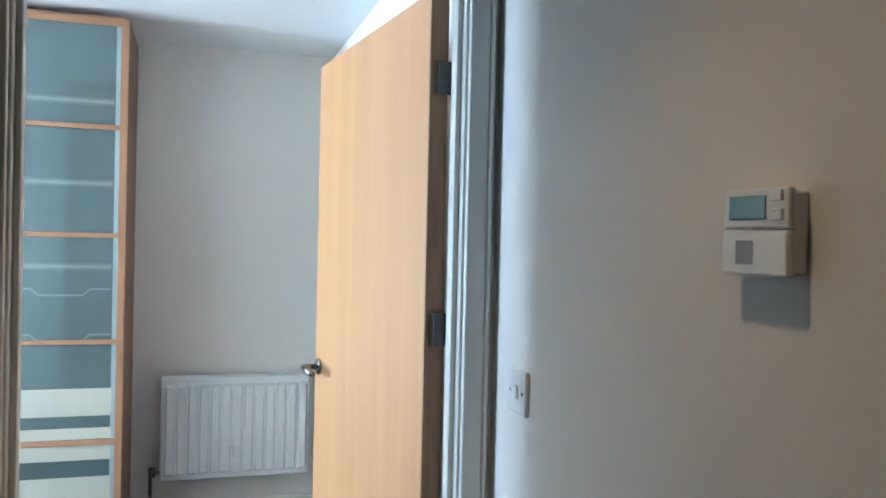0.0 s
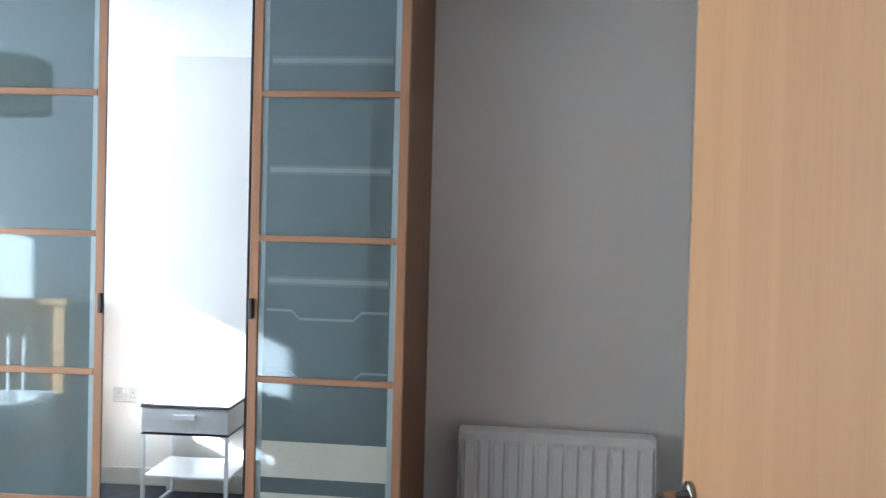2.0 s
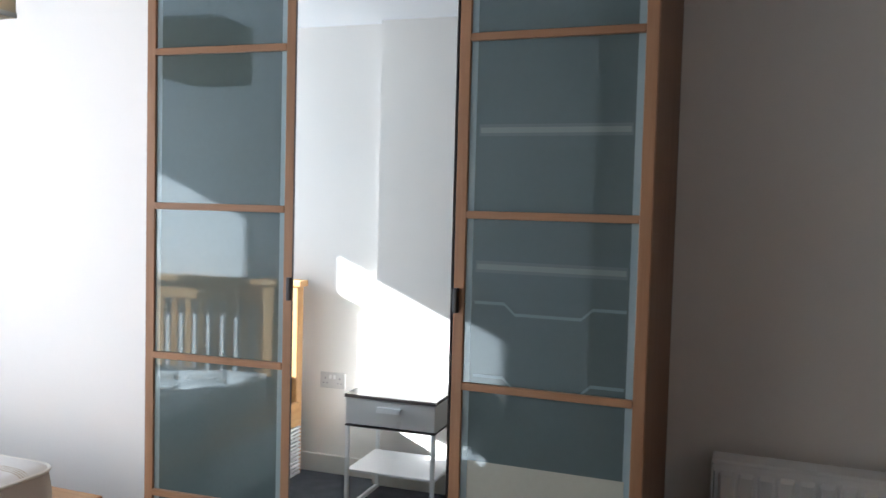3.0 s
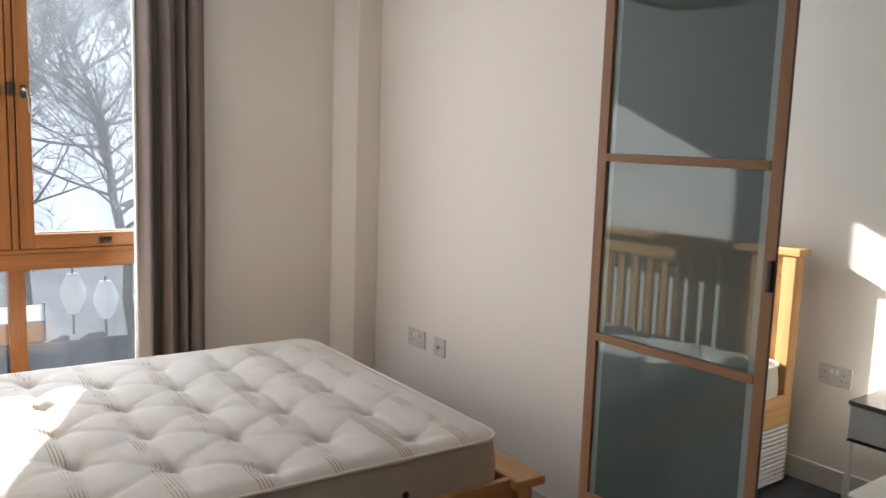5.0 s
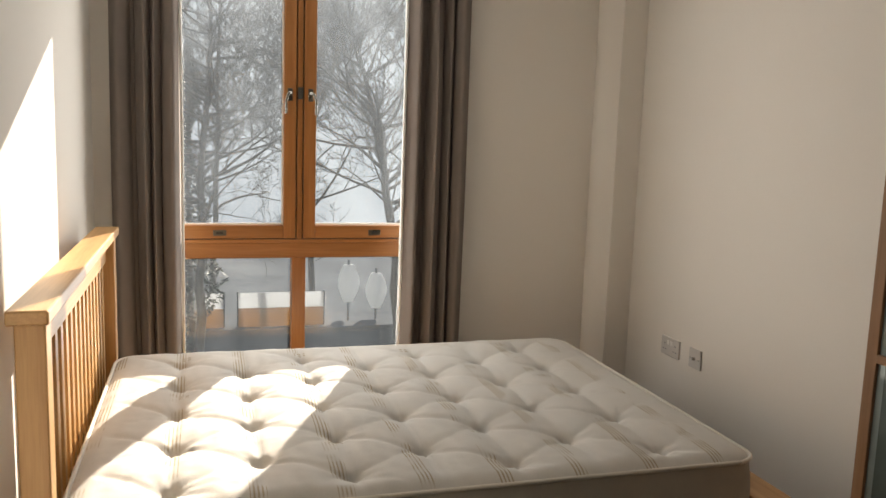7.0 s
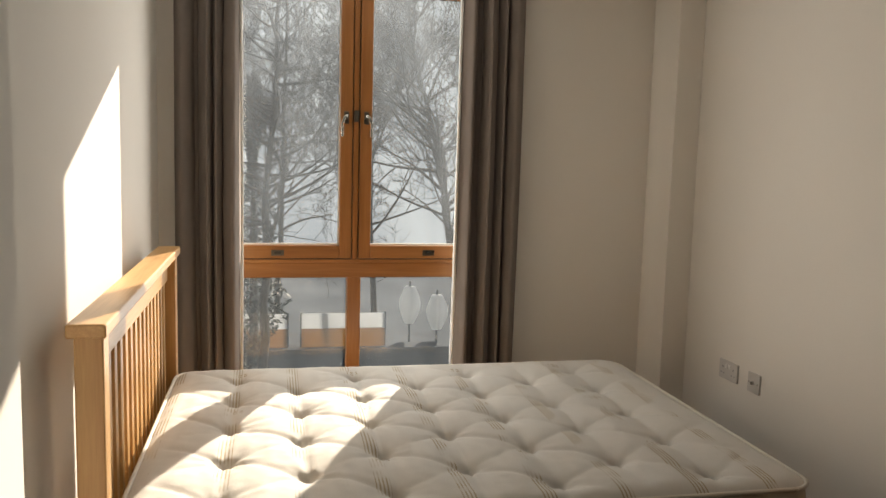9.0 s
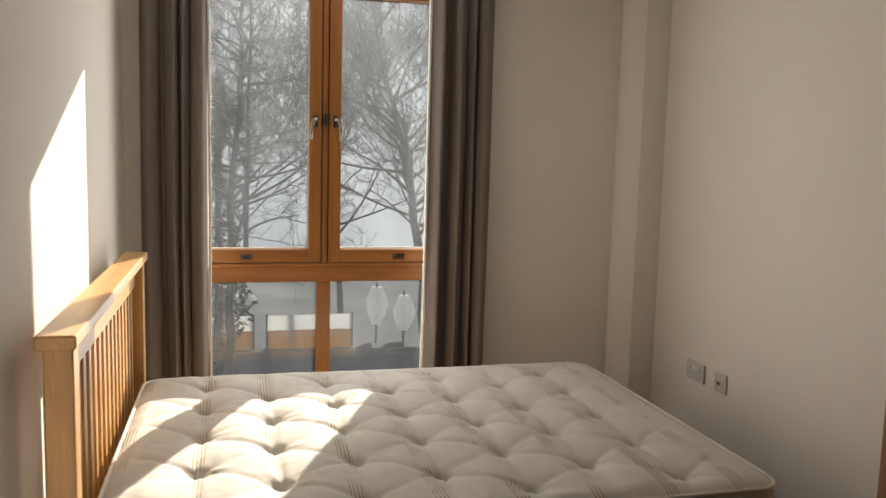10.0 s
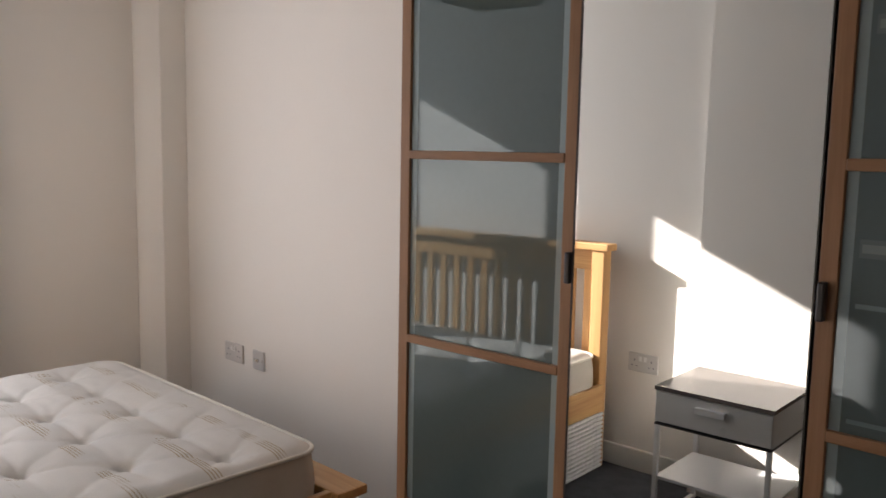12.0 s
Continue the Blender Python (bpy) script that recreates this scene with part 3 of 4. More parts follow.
def glass_door(t, x0, x1, handle_side, ajar=0.0):
    """A framed door; ajar: degrees that it is turned about its right edge."""
    st, th = 0.030, 0.022
    turn = pose(x1, WY + th, 0, 0, 0, ajar) @ pose(-x1, -WY - th, 0)

    def part(name, bm, *rest):
        bmesh.ops.transform(bm, matrix=turn, verts=bm.verts)
        return link_part(name, bm, *rest)

    d = part("door", boxes([(x0, x0 + st, WY, WY + th, WZ0, WZ1), (x1 - st, x1, WY, WY + th, WZ0, WZ1)], 0.002), M_WARD_Z, t, "oak-framed door with frosted glass panels")
    part("rail", box(x0 + st, x1 - st, WY + 0.001, WY + th, WZ0, WZ0 + 0.04, 0.002), M_WARD_X, d)
    part("rail", box(x0 + st, x1 - st, WY + 0.001, WY + th, WZ1 - 0.03, WZ1, 0.002), M_WARD_X, d)
    for z in DIV:
        part("cross_bar", box(x0 + st, x1 - st, WY - 0.002, WY + th, z - 0.010, z + 0.010, 0.002), M_WARD_X, d)
    edges = [WZ0 + 0.04, *DIV, WZ1 - 0.03]
    for k, (za, zb) in enumerate(zip(edges, edges[1:])):
        za, zb = za + (0.010 if k else 0), zb - (0.010 if k < 4 else 0)
        part("glass_panel", box(x0 + st + 0.018, x1 - st - 0.018, WY + 0.008, WY + 0.012, za, zb), M_FROST, d)
        part("glass_edge", box(x0 + st, x0 + st + 0.018, WY + 0.008, WY + 0.012, za, zb), M_FROST_EDGE, d)
        part("glass_edge", box(x1 - st - 0.018, x1 - st, WY + 0.008, WY + 0.012, za, zb), M_FROST_EDGE, d)
    if handle_side:
        xh = x1 - 0.012 if handle_side > 0 else x0 + 0.004
        part("handle", box(xh, xh + 0.013, WY - 0.018, WY, 1.175, 1.24, 0.003), M_DARK, d, "small dark pull")
    return d


def wardrobe():
    x0, x1 = -1.552, -0.060
    t = thing("wardrobe", (-0.80, 2.88, 0), "tall oak-effect wardrobe with two frosted doors and a mirror door", "wardrobe")
    yb = YB - 0.004
    ya = WY + 0.026
    part("side_panel", box(x0, x0 + 0.02, ya, yb, 0, 2.35, 0.001), M_WARD_Z, t)
    part("side_panel", box(x1 - 0.018, x1, ya, yb, 0, 2.35, 0.001), M_WARD_SHADED, t, "oak side with its shade painted in")
    part("partition", box(-0.575, -0.557, ya, yb - 0.01, 0.08, 2.33), M_CARCASS, t)
    part("top_panel", box(x0 + 0.02, x1 - 0.018, ya, yb, 2.33, 2.35), M_WARD_X, t)
    part("base_panel", box(x0 + 0.02, x1 - 0.018, ya, yb, 0.06, 0.08), M_WARD_X, t)
    part("plinth", box(x0 + 0.02, x1 - 0.018, ya + 0.03, ya + 0.048, 0, 0.06), M_WARD_X, t)
    part("back_panel", box(x0 + 0.02, x1 - 0.018, yb - 0.010, yb - 0.002, 0.08, 2.33), M_CARCASS, t)
    part("shelf", box(x0 + 0.021, -0.576, ya + 0.05, yb - 0.012, 1.95, 1.968), M_CARCASS, t)
    glass_door(t, -1.532, -1.040, 1, 3.2)
    # the mirror door stands a little ajar
    ajar = pose(-0.561, WY + 0.022, 0, 0, 0, 1.2) @ pose(0.561, -WY - 0.022, 0)

    def turned(bm):
        bmesh.ops.transform(bm, matrix=ajar, verts=bm.verts)
        return bm

    m = part("mirror_door", turned(box(-1.034, -0.563, WY + 0.004, WY + 0.022, WZ0, WZ1, 0.001)), M_DARK, t, "full-length mirror door standing slightly ajar")
    part("mirror", turned(box(-1.032, -0.565, WY + 0.001, WY + 0.0035, WZ0 + 0.003, WZ1 - 0.003)), M_MIRROR, m, "clear mirror glass")
    part("edge_strip", turned(box(-1.0355, -1.0325, WY - 0.001, WY + 0.02, WZ0, WZ1)), M_DARK, m)
    part("edge_strip", turned(box(-0.5645, -0.5615, WY - 0.001, WY + 0.02, WZ0, WZ1)), M_DARK, m)
    d = glass_door(t, -0.557, -0.060, -1)
    # shelves, trays and drawers that rest against the frosted glass and show through it
    ga, gb, gx0, gx1 = WY + 0.0070, WY + 0.0079, -0.500, -0.112
    for z in (1.987, 1.646, 1.298):
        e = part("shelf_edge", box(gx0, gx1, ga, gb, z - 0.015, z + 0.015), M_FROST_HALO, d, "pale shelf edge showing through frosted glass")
        part("shelf_core", box(gx0 + 0.004, gx1 - 0.004, ga - 0.0003, ga - 0.0001, z - 0.007, z + 0.007), M_FROST_SHELF, e)
    for z in (1.205, 1.015):
        bm = bmesh.new()
        dip = [(gx0, z), (-0.420, z), (-0.392, z - 0.026), (-0.222, z - 0.026), (-0.194, z), (gx1, z)]
        for (xa, za), (xb, zb) in zip(dip, dip[1:]):
            v = [bm.verts.new(q) for q in ((xa, ga, za - 0.004), (xb, ga, zb - 0.004), (xb, ga, zb + 0.004), (xa, ga, za + 0.004))]
            bm.faces.new(v)
        ext = bmesh.ops.extrude_face_region(bm, geom=bm.faces[:])
        bmesh.ops.translate(bm, vec=(0, gb - ga, 0), verts=[v for v in ext["geom"] if isinstance(v, bmesh.types.BMVert)])
        bmesh.ops.recalc_face_normals(bm, faces=bm.faces[:])
        part("tray_rim", bm, M_FROST_TRAY, d, "pale tray rim showing through frosted glass")
    for za, zb in ((0.675, 0.79), (0.578, 0.625), (0.49, 0.552), (0.29, 0.42)):
        part("drawer_front", box(gx0 - 0.008, gx1 + 0.008, ga, gb, za, zb), M_FROST_CREAM, d, "cream drawer front showing through frosted glass")
    return t


wardrobe()


# ---- radiator ----
def radiator():
    x0, x1, z0, z1, yf = 0.080, 0.790, 0.245, 0.742, 3.045
    t = thing("radiator", (0.43, 3.1, 0.15), "white enamelled panel radiator on the wall below head height", "radiator")
    bm = bmesh.new()
    prof = []
    n = 13
    step = (x1 - x0 - 0.02) / n
    for k in range(n):
        a = x0 + 0.01 + k * step
        prof += [(a, 0.0), (a + 0.20 * step, 0.0), (a + 0.32 * step, -0.014), (a + 0.88 * step, -0.014)]
    prof.append((x1 - 0.01, 0.0))
    za, zb = z0 + 0.035, z1 - 0.045
    low = [bm.verts.new((x, yf + 0.010 + y, za)) for x, y in prof]
    high = [bm.verts.new((x, yf + 0.010 + y, zb)) for x, y in prof]
    for k in range(len(prof) - 1):
        bm.faces.new((low[k], low[k + 1], high[k + 1], high[k]))
    fl = [bm.verts.new((x, yf + 0.011, za - 0.012)) for x, y in prof]
    fh = [bm.verts.new((x, yf + 0.011, zb + 0.012)) for x, y in prof]
    for k in range(len(prof) - 1):
        bm.faces.new((fl[k], fl[k + 1], low[k + 1], low[k]))
        bm.faces.new((high[k], high[k + 1], fh[k + 1], fh[k]))
    p = part("front_panel", bm, M_RAD, t, "ribbed pressed-steel front")
    p.modifiers.new("thickness", "SOLIDIFY").thickness = -0.002
    part("border", box(x0 + 0.004, x1 - 0.004, yf + 0.009, yf + 0.02, z0, za - 0.008, 0.003), M_RAD, t)
    part("border", box(x0 + 0.004, x1 - 0.004, yf + 0.009, yf + 0.02, zb + 0.008, z1 - 0.012, 0.003), M_RAD, t)
    part("top_grille", box(x0, x1, yf + 0.004, yf + 0.092, z1 - 0.014, z1, 0.004), M_RAD, t)
    part("side_cover", box(x0 - 0.001, x0 + 0.006, yf + 0.006, yf + 0.092, z0 + 0.01, z1 - 0.015, 0.002), M_RAD, t)
    part("side_cover", box(x1 - 0.006, x1 + 0.001, yf + 0.006, yf + 0.092, z0 + 0.01, z1 - 0.015, 0.002), M_RAD, t)
    part("back_panel", box(x0 + 0.006, x1 - 0.006, yf + 0.07, yf + 0.085, z0, z1 - 0.016), M_RAD, t)
    for x in (x0 + 0.12, x1 - 0.15):
        part("bracket", box(x, x + 0.03, yf + 0.086, YB, z0 + 0.05, z1 - 0.06), M_RAD, t)
    v = part("valve", rod([(x0 + 0.006, yf + 0.05, z0 + 0.03), (x0 - 0.03, yf + 0.05, z0 + 0.03), (x0 - 0.045, yf + 0.05, z0 + 0.02), (x0 - 0.045, yf + 0.05, 0.0)], 0.009, 10), M_CHROME, t, "metal valve and pipe", True)
    part("valve_cap", rod([(x0 - 0.038, yf + 0.05, z0 + 0.012), (x0 - 0.038, yf + 0.05, z0 + 0.055)], 0.018, 14), M_DARKMETAL, v, "", True)
    return t


radiator()


# ---- bed ----
BX0, BX1 = -3.47, -1.955
HB = 0.727                       # wall side of the headboard


def bed_frame():
    t = thing("bed_frame", (-2.71, 1.75, 0), "oak slatted double bed frame with tall headboard", "bed")
    hx0, hx1 = -3.47, -1.985
    # headboard
    for x in (hx0, hx1 - 0.062):
        part("headboard_post", box(x, x + 0.062, HB, HB + 0.064, 0, 1.010, 0.004), M_OAK_Z, t)
    part("headboard_cap", box(hx0 - 0.03, hx1 + 0.02, HB - 0.013, HB + 0.074, 1.010, 1.043, 0.005), M_OAK_X, t)
    part("headboard_rail", box(hx0 + 0.062, hx1 - 0.062, HB, HB + 0.034, 0.915, 1.010, 0.003), M_OAK_X, t)
    part("headboard_rail", box(hx0 + 0.062, hx1 - 0.062, HB, HB + 0.034, 0.34, 0.44, 0.003), M_OAK_X, t)
    n = 16
    gap = (hx1 - hx0 - 0.124) / n
    for k in range(n):
        x = hx0 + 0.062 + gap * (k + 0.5)
        w = 0.0185
        part("headboard_slat", box(x - w, x + w, HB + 0.012, HB + 0.026, 0.44, 0.915, 0.002), M_OAK_Z, t)
    # sides
    for x in (BX0 + 0.015, BX1 - 0.040):
        part("side_rail", box(x, x + 0.025, HB + 0.05, 2.70, 0.275, 0.40, 0.003), M_OAK_Y, t)
    # low foot end
    for x in (BX0 + 0.01, BX1 - 0.075):
        part("foot_post", box(x, x + 0.062, 2.72, 2.782, 0, 0.372, 0.004), M_OAK_Z, t)
    part("foot_rail", box(BX0 + 0.072, BX1 - 0.075, 2.735, 2.767, 0.22, 0.372, 0.003), M_OAK_X, t)
    part("foot_cap", box(BX0 - 0.01, BX1 + 0.018, 2.69, 2.808, 0.372, 0.402, 0.004), M_OAK_X, t)
    for k in range(14):
        y = 0.86 + k * 0.135
        part("base_slat", box(BX0 + 0.04, BX1 - 0.040, y, y + 0.07, 0.295, 0.313, 0.002), M_OAK_X, t)
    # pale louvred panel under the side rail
    # near-black sheet paints the shade seen between the slats
    lv = part("louvre_frame", box(BX1 - 0.036, BX1 - 0.030, 0.754, 1.45, 0.0, 0.272), M_DARK, t, "dark sheet for the shade between the louvres")
    for k in range(13):
        z = 0.012 + k * 0.0202
        part("louvre", box(BX1 - 0.0298, BX1 - 0.018, 0.758, 1.45, z, z + 0.0115, 0.001), M_SHELF, lv)
    return t


bed_frame()

MX0, MX1, MY0, MY1, MZ0, MZ1 = -3.405, -1.995, 0.797, 2.668, 0.313, 0.558
# tufts in a staggered lattice
TX0, TY0, TPX, TPY = -2.672, 2.405, 0.280, 0.2285
TUFTS = [(TX0 + TPX * (i - (0.5 if k % 2 else 0)), TY0 - TPY * k) for k in range(7) for i in ((-2, -1, 0, 1, 2) if k % 2 == 0 else (-1, 0, 1, 2))]


def mattress():
    t = thing("mattress", (-2.70, 1.73, MZ0), "bare cream tufted mattress with faint tan stripes", "mattress")
    cx, cy = (MX0 + MX1) / 2, (MY0 + MY1) / 2
    hx, hy = (MX1 - MX0) / 2, (MY1 - MY0) / 2
    nx, ny = 132, 176

    def height(x, y):
        """Pillowed surface, pinched at each tuft, with shallow slanting creases between them."""
        u, v = (x - TX0) / TPX, (TY0 - y) / TPY
        p, q = u + v / 2, u - v / 2
        dp, dq = p - round(p), q - round(q)
        d2, tx, ty = min(((x - a) ** 2 + (y - b) ** 2, a, b) for a, b in TUFTS)
        edge = min(1.0, max(0.0, (min(x - MX0, MX1 - x, y - MY0, MY1 - y) - 0.02) / 0.09))
        waver = 0.05 * noise.noise((x * 7, y * 7, 3.3))
        sag = 0.018 * noise.noise((x * 5, y * 4, 8.1))
        dv = (v - round(v)) * TPY + sag * 0.5
        z = -(0.020 * math.exp(-d2 / 0.0006) + 0.011 * math.exp(-d2 / 0.0055))
        ang = math.atan2(y - ty, x - tx)
        z += 0.0034 * math.exp(-d2 / 0.0045) * min(1.0, d2 / 0.0003) * math.sin(9 * ang + 31 * tx + 17 * ty)
        # furrows run from tuft to tuft across the bed, slanting creases between the rows
        z -= (0.0085 * math.exp(-abs(dv) / 0.016) + 0.0080 * math.exp(-abs(dp + waver) / 0.05) + 0.0050 * math.exp(-abs(dq - waver) / 0.045)) * edge
        z += 0.0025 * math.cos(2 * math.pi * (v - round(v))) * -edge
        z += 0.006 * noise.noise((x * 3.1, y * 3.1, 1.7)) + 0.0028 * noise.noise((x * 8, y * 26, 5.2)) + 0.0012 * noise.noise((x * 40, y * 26, 2.2))
        return z

    def outline(x, y):
        """Pulls the corners in to a rounded rectangle."""
        r = 0.075
        ex, ey = abs(x - cx) - (hx - r), abs(y - cy) - (hy - r)
        if ex > 0 and ey > 0:
            m = max(ex, ey)
            d = math.hypot(ex, ey)
            k = m / d
            return cx + math.copysign(hx - r + ex * k, x - cx), cy + math.copysign(hy - r + ey * k, y - cy)
        return x, y

    bm = bmesh.new()
    g = []
    for j in range(ny + 1):
        row = []
        for i in range(nx + 1):
            x, y = MX0 + (MX1 - MX0) * i / nx, MY0 + (MY1 - MY0) * j / ny
            e = min(x - MX0, MX1 - x, y - MY0, MY1 - y)
            roll = 0.022 * max(0.0, 1 - e / 0.06) ** 2
            X, Y = outline(x, y)
            row.append(bm.verts.new((X, Y, MZ1 - roll + height(x, y))))
        g.append(row)
    for j in range(ny):
        for i in range(nx):
            bm.faces.new((g[j][i], g[j][i + 1], g[j + 1][i + 1], g[j + 1][i]))
    part("top_panel", bm, M_MATTRESS, t, "", True)
    # border
    ring = []
    r = 0.075
    for (ox, oy, a0) in ((hx - r, hy - r, 0), (-hx + r, hy - r, 90), (-hx + r, -hy + r, 180), (hx - r, -hy + r, 270)):
        for k in range(9):
            a = math.radians(a0 + k * 90 / 8)
            ring.append((cx + ox + r * math.cos(a), cy + oy + r * math.sin(a), math.cos(a), math.sin(a)))
    dense = []
    for a, b in zip(ring, ring[1:] + ring[:1]):
        seg = max(1, int(math.hypot(b[0] - a[0], b[1] - a[1]) / 0.05))
        for k in range(seg):
            f = k / seg
            dense.append(tuple(a[i] * (1 - f) + b[i] * f for i in range(4)))
    bm = bmesh.new()
    levels = 9
    rows = []
    for q in range(levels + 1):
        f = q / levels
        row = []
        for k, (x, y, nx_, ny_) in enumerate(dense):
            out = 0.010 * math.sin(math.pi * f) + 0.0025 * math.sin(k * 1.9) * math.sin(math.pi * f)
            row.append(bm.verts.new((x + nx_ * out, y + ny_ * out, MZ0 + 0.012 + (MZ1 - 0.024 - MZ0 - 0.012) * f)))
        rows.append(row)
    for a, b in zip(rows, rows[1:]):
        for k in range(len(dense)):
            m = (k + 1) % len(dense)
            bm.faces.new((a[k], a[m], b[m], b[k]))
    bm.faces.new(rows[0][::-1])
    part("border", bm, M_BORDER, t, "cream quilted mattress side", True)
    for z in (MZ1 - 0.021, MZ0 + 0.010):
        loop = [(x + nx_ * 0.004, y + ny_ * 0.004, z) for x, y, nx_, ny_ in dense]
        loop += loop[:2]
        part("piping", rod(loop, 0.0065, 7), M_PIPING, t, "", True)
    for k, (x, y) in enumerate(TUFTS):
        bm = bmesh.new()
        bmesh.ops.create_icosphere(bm, subdivisions=1, radius=0.008)
        for v in bm.verts:
            v.co = Vector((x, y, MZ1 + height(x, y) + 0.001)) + Vector((v.co.x, v.co.y, v.co.z * 0.5))
        part("tuft", bm, M_TUFT, t, "", True)
    for k in range(3):
        y = MY0 + (0.35 + 0.58 * k)
        bm = disc((MX1 + 0.008, y, 0.43), (1, 0, 0), 0.011, 0.006, 14)
        part("air_vent", bm, M_DARKMETAL, t, "small metal air vent")
    return t


mattress()


# ---- bedside table ----
def nightstand():
    x0, x1, y0, y1, zt = -1.533, -1.084, 0.757, 1.150, 0.566
    t = thing("bedside_table", (-1.31, 0.955, 0), "white steel and board bedside table with dark-edged top", "bedside table")
    part("tabletop", box(x0 - 0.002, x1 + 0.002, y0, y1 + 0.002, zt - 0.016, zt, 0.001), M_NS_TOP, t, "dark glossy top")
    part("drawer_case", box(x0 + 0.004, x1 - 0.004, y0 + 0.004, y1 - 0.02, zt - 0.145, zt - 0.017, 0.001), M_NS, t)
    d = part("drawer_front", box(x0 + 0.003, x1 - 0.003, y1 - 0.019, y1 - 0.003, zt - 0.140, zt - 0.020, 0.002), M_NS, t)
    part("handle", boxes([(-1.366, -1.252, y1 - 0.003, y1 + 0.018, zt - 0.052, zt - 0.047), (-1.366, -1.252, y1 + 0.014, y1 + 0.018, zt - 0.070, zt - 0.052)], 0.001), M_STEEL_W, d, "white metal strip pull")
    part("bottom_edge", box(x0 + 0.002, x1 - 0.002, y0 + 0.002, y1 - 0.002, zt - 0.152, zt - 0.146), M_DARK, t)
    for x in (x0 + 0.002, x1 - 0.020):
        for y in (y0 + 0.004, y1 - 0.022):
            part("leg", box(x, x + 0.018, y, y + 0.018, 0, zt - 0.152, 0.002), M_STEEL_W, t)
        part("base_bar", box(x, x + 0.018, y0 + 0.022, y1 - 0.022, 0.0, 0.018, 0.002), M_STEEL_W, t)
    part("lower_shelf", box(x0 + 0.004, x1 - 0.004, y0 + 0.023, y1 - 0.023, 0.190, 0.202, 0.002), M_STEEL_W, t)
    return t


nightstand()


# ---- pendant lamp ----
def pendant():
    cx, cy, h = -1.672, 1.993, 0.118
    z0, z1 = 1.885, 2.10
    t = thing("pendant_lamp", (cx, cy, CEIL), "square cream cloth pendant lampshade on a white cord", "ceiling lamp")
    rows = [(cx - h, cx + h, cy - h, cy - h + 0.003, z0, z1), (cx - h, cx + h, cy + h - 0.003, cy + h, z0, z1),
            (cx - h, cx - h + 0.003, cy - h + 0.003, cy + h - 0.003, z0, z1), (cx + h - 0.003, cx + h, cy - h + 0.003, cy + h - 0.003, z0, z1)]
    sh = part("shade", boxes(rows), M_SHADE, t, "cream woven shade")
    rows = []
    for z in (z0, z1 - 0.012):
        rows += [(cx - h - 0.002, cx + h + 0.002, cy - h - 0.002, cy - h, z, z + 0.012), (cx - h - 0.002, cx + h + 0.002, cy + h, cy + h + 0.002, z, z + 0.012),
                 (cx - h - 0.002, cx - h, cy - h, cy + h, z, z + 0.012), (cx + h, cx + h + 0.002, cy - h, cy + h, z, z + 0.012)]
    part("trim_band", boxes(rows[:4]), M_LINING, sh)
    part("trim_band", boxes(rows[4:]), M_LINING, sh)
    part("spider", boxes([(cx - h + 0.003, cx + h - 0.003, cy - 0.002, cy + 0.002, z1 - 0.03, z1 - 0.026)]), M_STEEL_W, t)
    part("lamp_holder", rod([(cx, cy, z1 - 0.06), (cx, cy, z1 + 0.01)], 0.018, 14), M_PLASTIC, t, "", True)
    part("bulb", rod([(cx, cy, z1 - 0.06), (cx, cy, z1 - 0.085), (cx, cy, z1 - 0.12), (cx, cy, z1 - 0.15)], 0.014, 12, taper=0.028), M_PLASTIC, t, "", True)
    part("cord", rod([(cx, cy, z1 + 0.01), (cx, cy, CEIL - 0.02)], 0.0035, 8), M_PLASTIC, t, "", True)
    part("ceiling_rose", disc((cx, cy, CEIL - 0.012), (0, 0, 1), 0.045, 0.024), M_PLASTIC, t, "", True)
    return t


pendant()


# ---- sockets, switch, thermostat ----
def double_socket(place, facing):
    """A white twin socket with its rockers and pin holes; facing: +1 looks to +y, -1 to -y."""
    x, y, z = place
    t = thing("wall_socket", place, "grey satin double wall socket", "socket", "wall sockets")
    a = lambda d: sorted((y, y + facing * d))
    part("plate", box(x - 0.073, x + 0.073, *a(0.009), z - 0.043, z + 0.043, 0.003), M_SOCKET, t)
    for s in (-1, 1):
        part("rocker", box(x + s * 0.012 - 0.007, x + s * 0.012 + 0.007, *sorted((y + facing * 0.009, y + facing * 0.013)), z + 0.008, z + 0.030, 0.002), M_PLASTIC, t)
        b = sorted((y + facing * 0.0085, y + facing * 0.0096))
        cx = x + s * 0.042
        part("pin_holes", boxes([(cx - 0.003, cx + 0.003, *b, z + 0.006, z + 0.015), (cx - 0.014, cx - 0.007, *b, z - 0.018, z - 0.013), (cx + 0.007, cx + 0.014, *b, z - 0.018, z - 0.013)]), M_GREYPL, t)
    return t


double_socket((-3.279, YB, 0.513), -1)
double_socket((-1.835, YH, 0.505), 1)


def aerial_socket():
    t = thing("aerial_socket", (-3.082, YB, 0.512), "grey satin aerial socket", "socket", "wall sockets")
    x, y, z = -3.082, YB, 0.512
    part("plate", box(x - 0.043, x + 0.043, y - 0.009, y, z - 0.043, z + 0.043, 0.003), M_SOCKET, t)
    part("connector", disc((x, y - 0.013, z), (0, 1, 0), 0.008, 0.010, 14), M_CHROME, t)
    part("screw", boxes([(x - 0.034, x - 0.028, y - 0.0102, y - 0.0088, z - 0.003, z + 0.003), (x + 0.028, x + 0.034, y - 0.0102, y - 0.0088, z - 0.003, z + 0.003)]), M_CHROME, t)
    return t


aerial_socket()


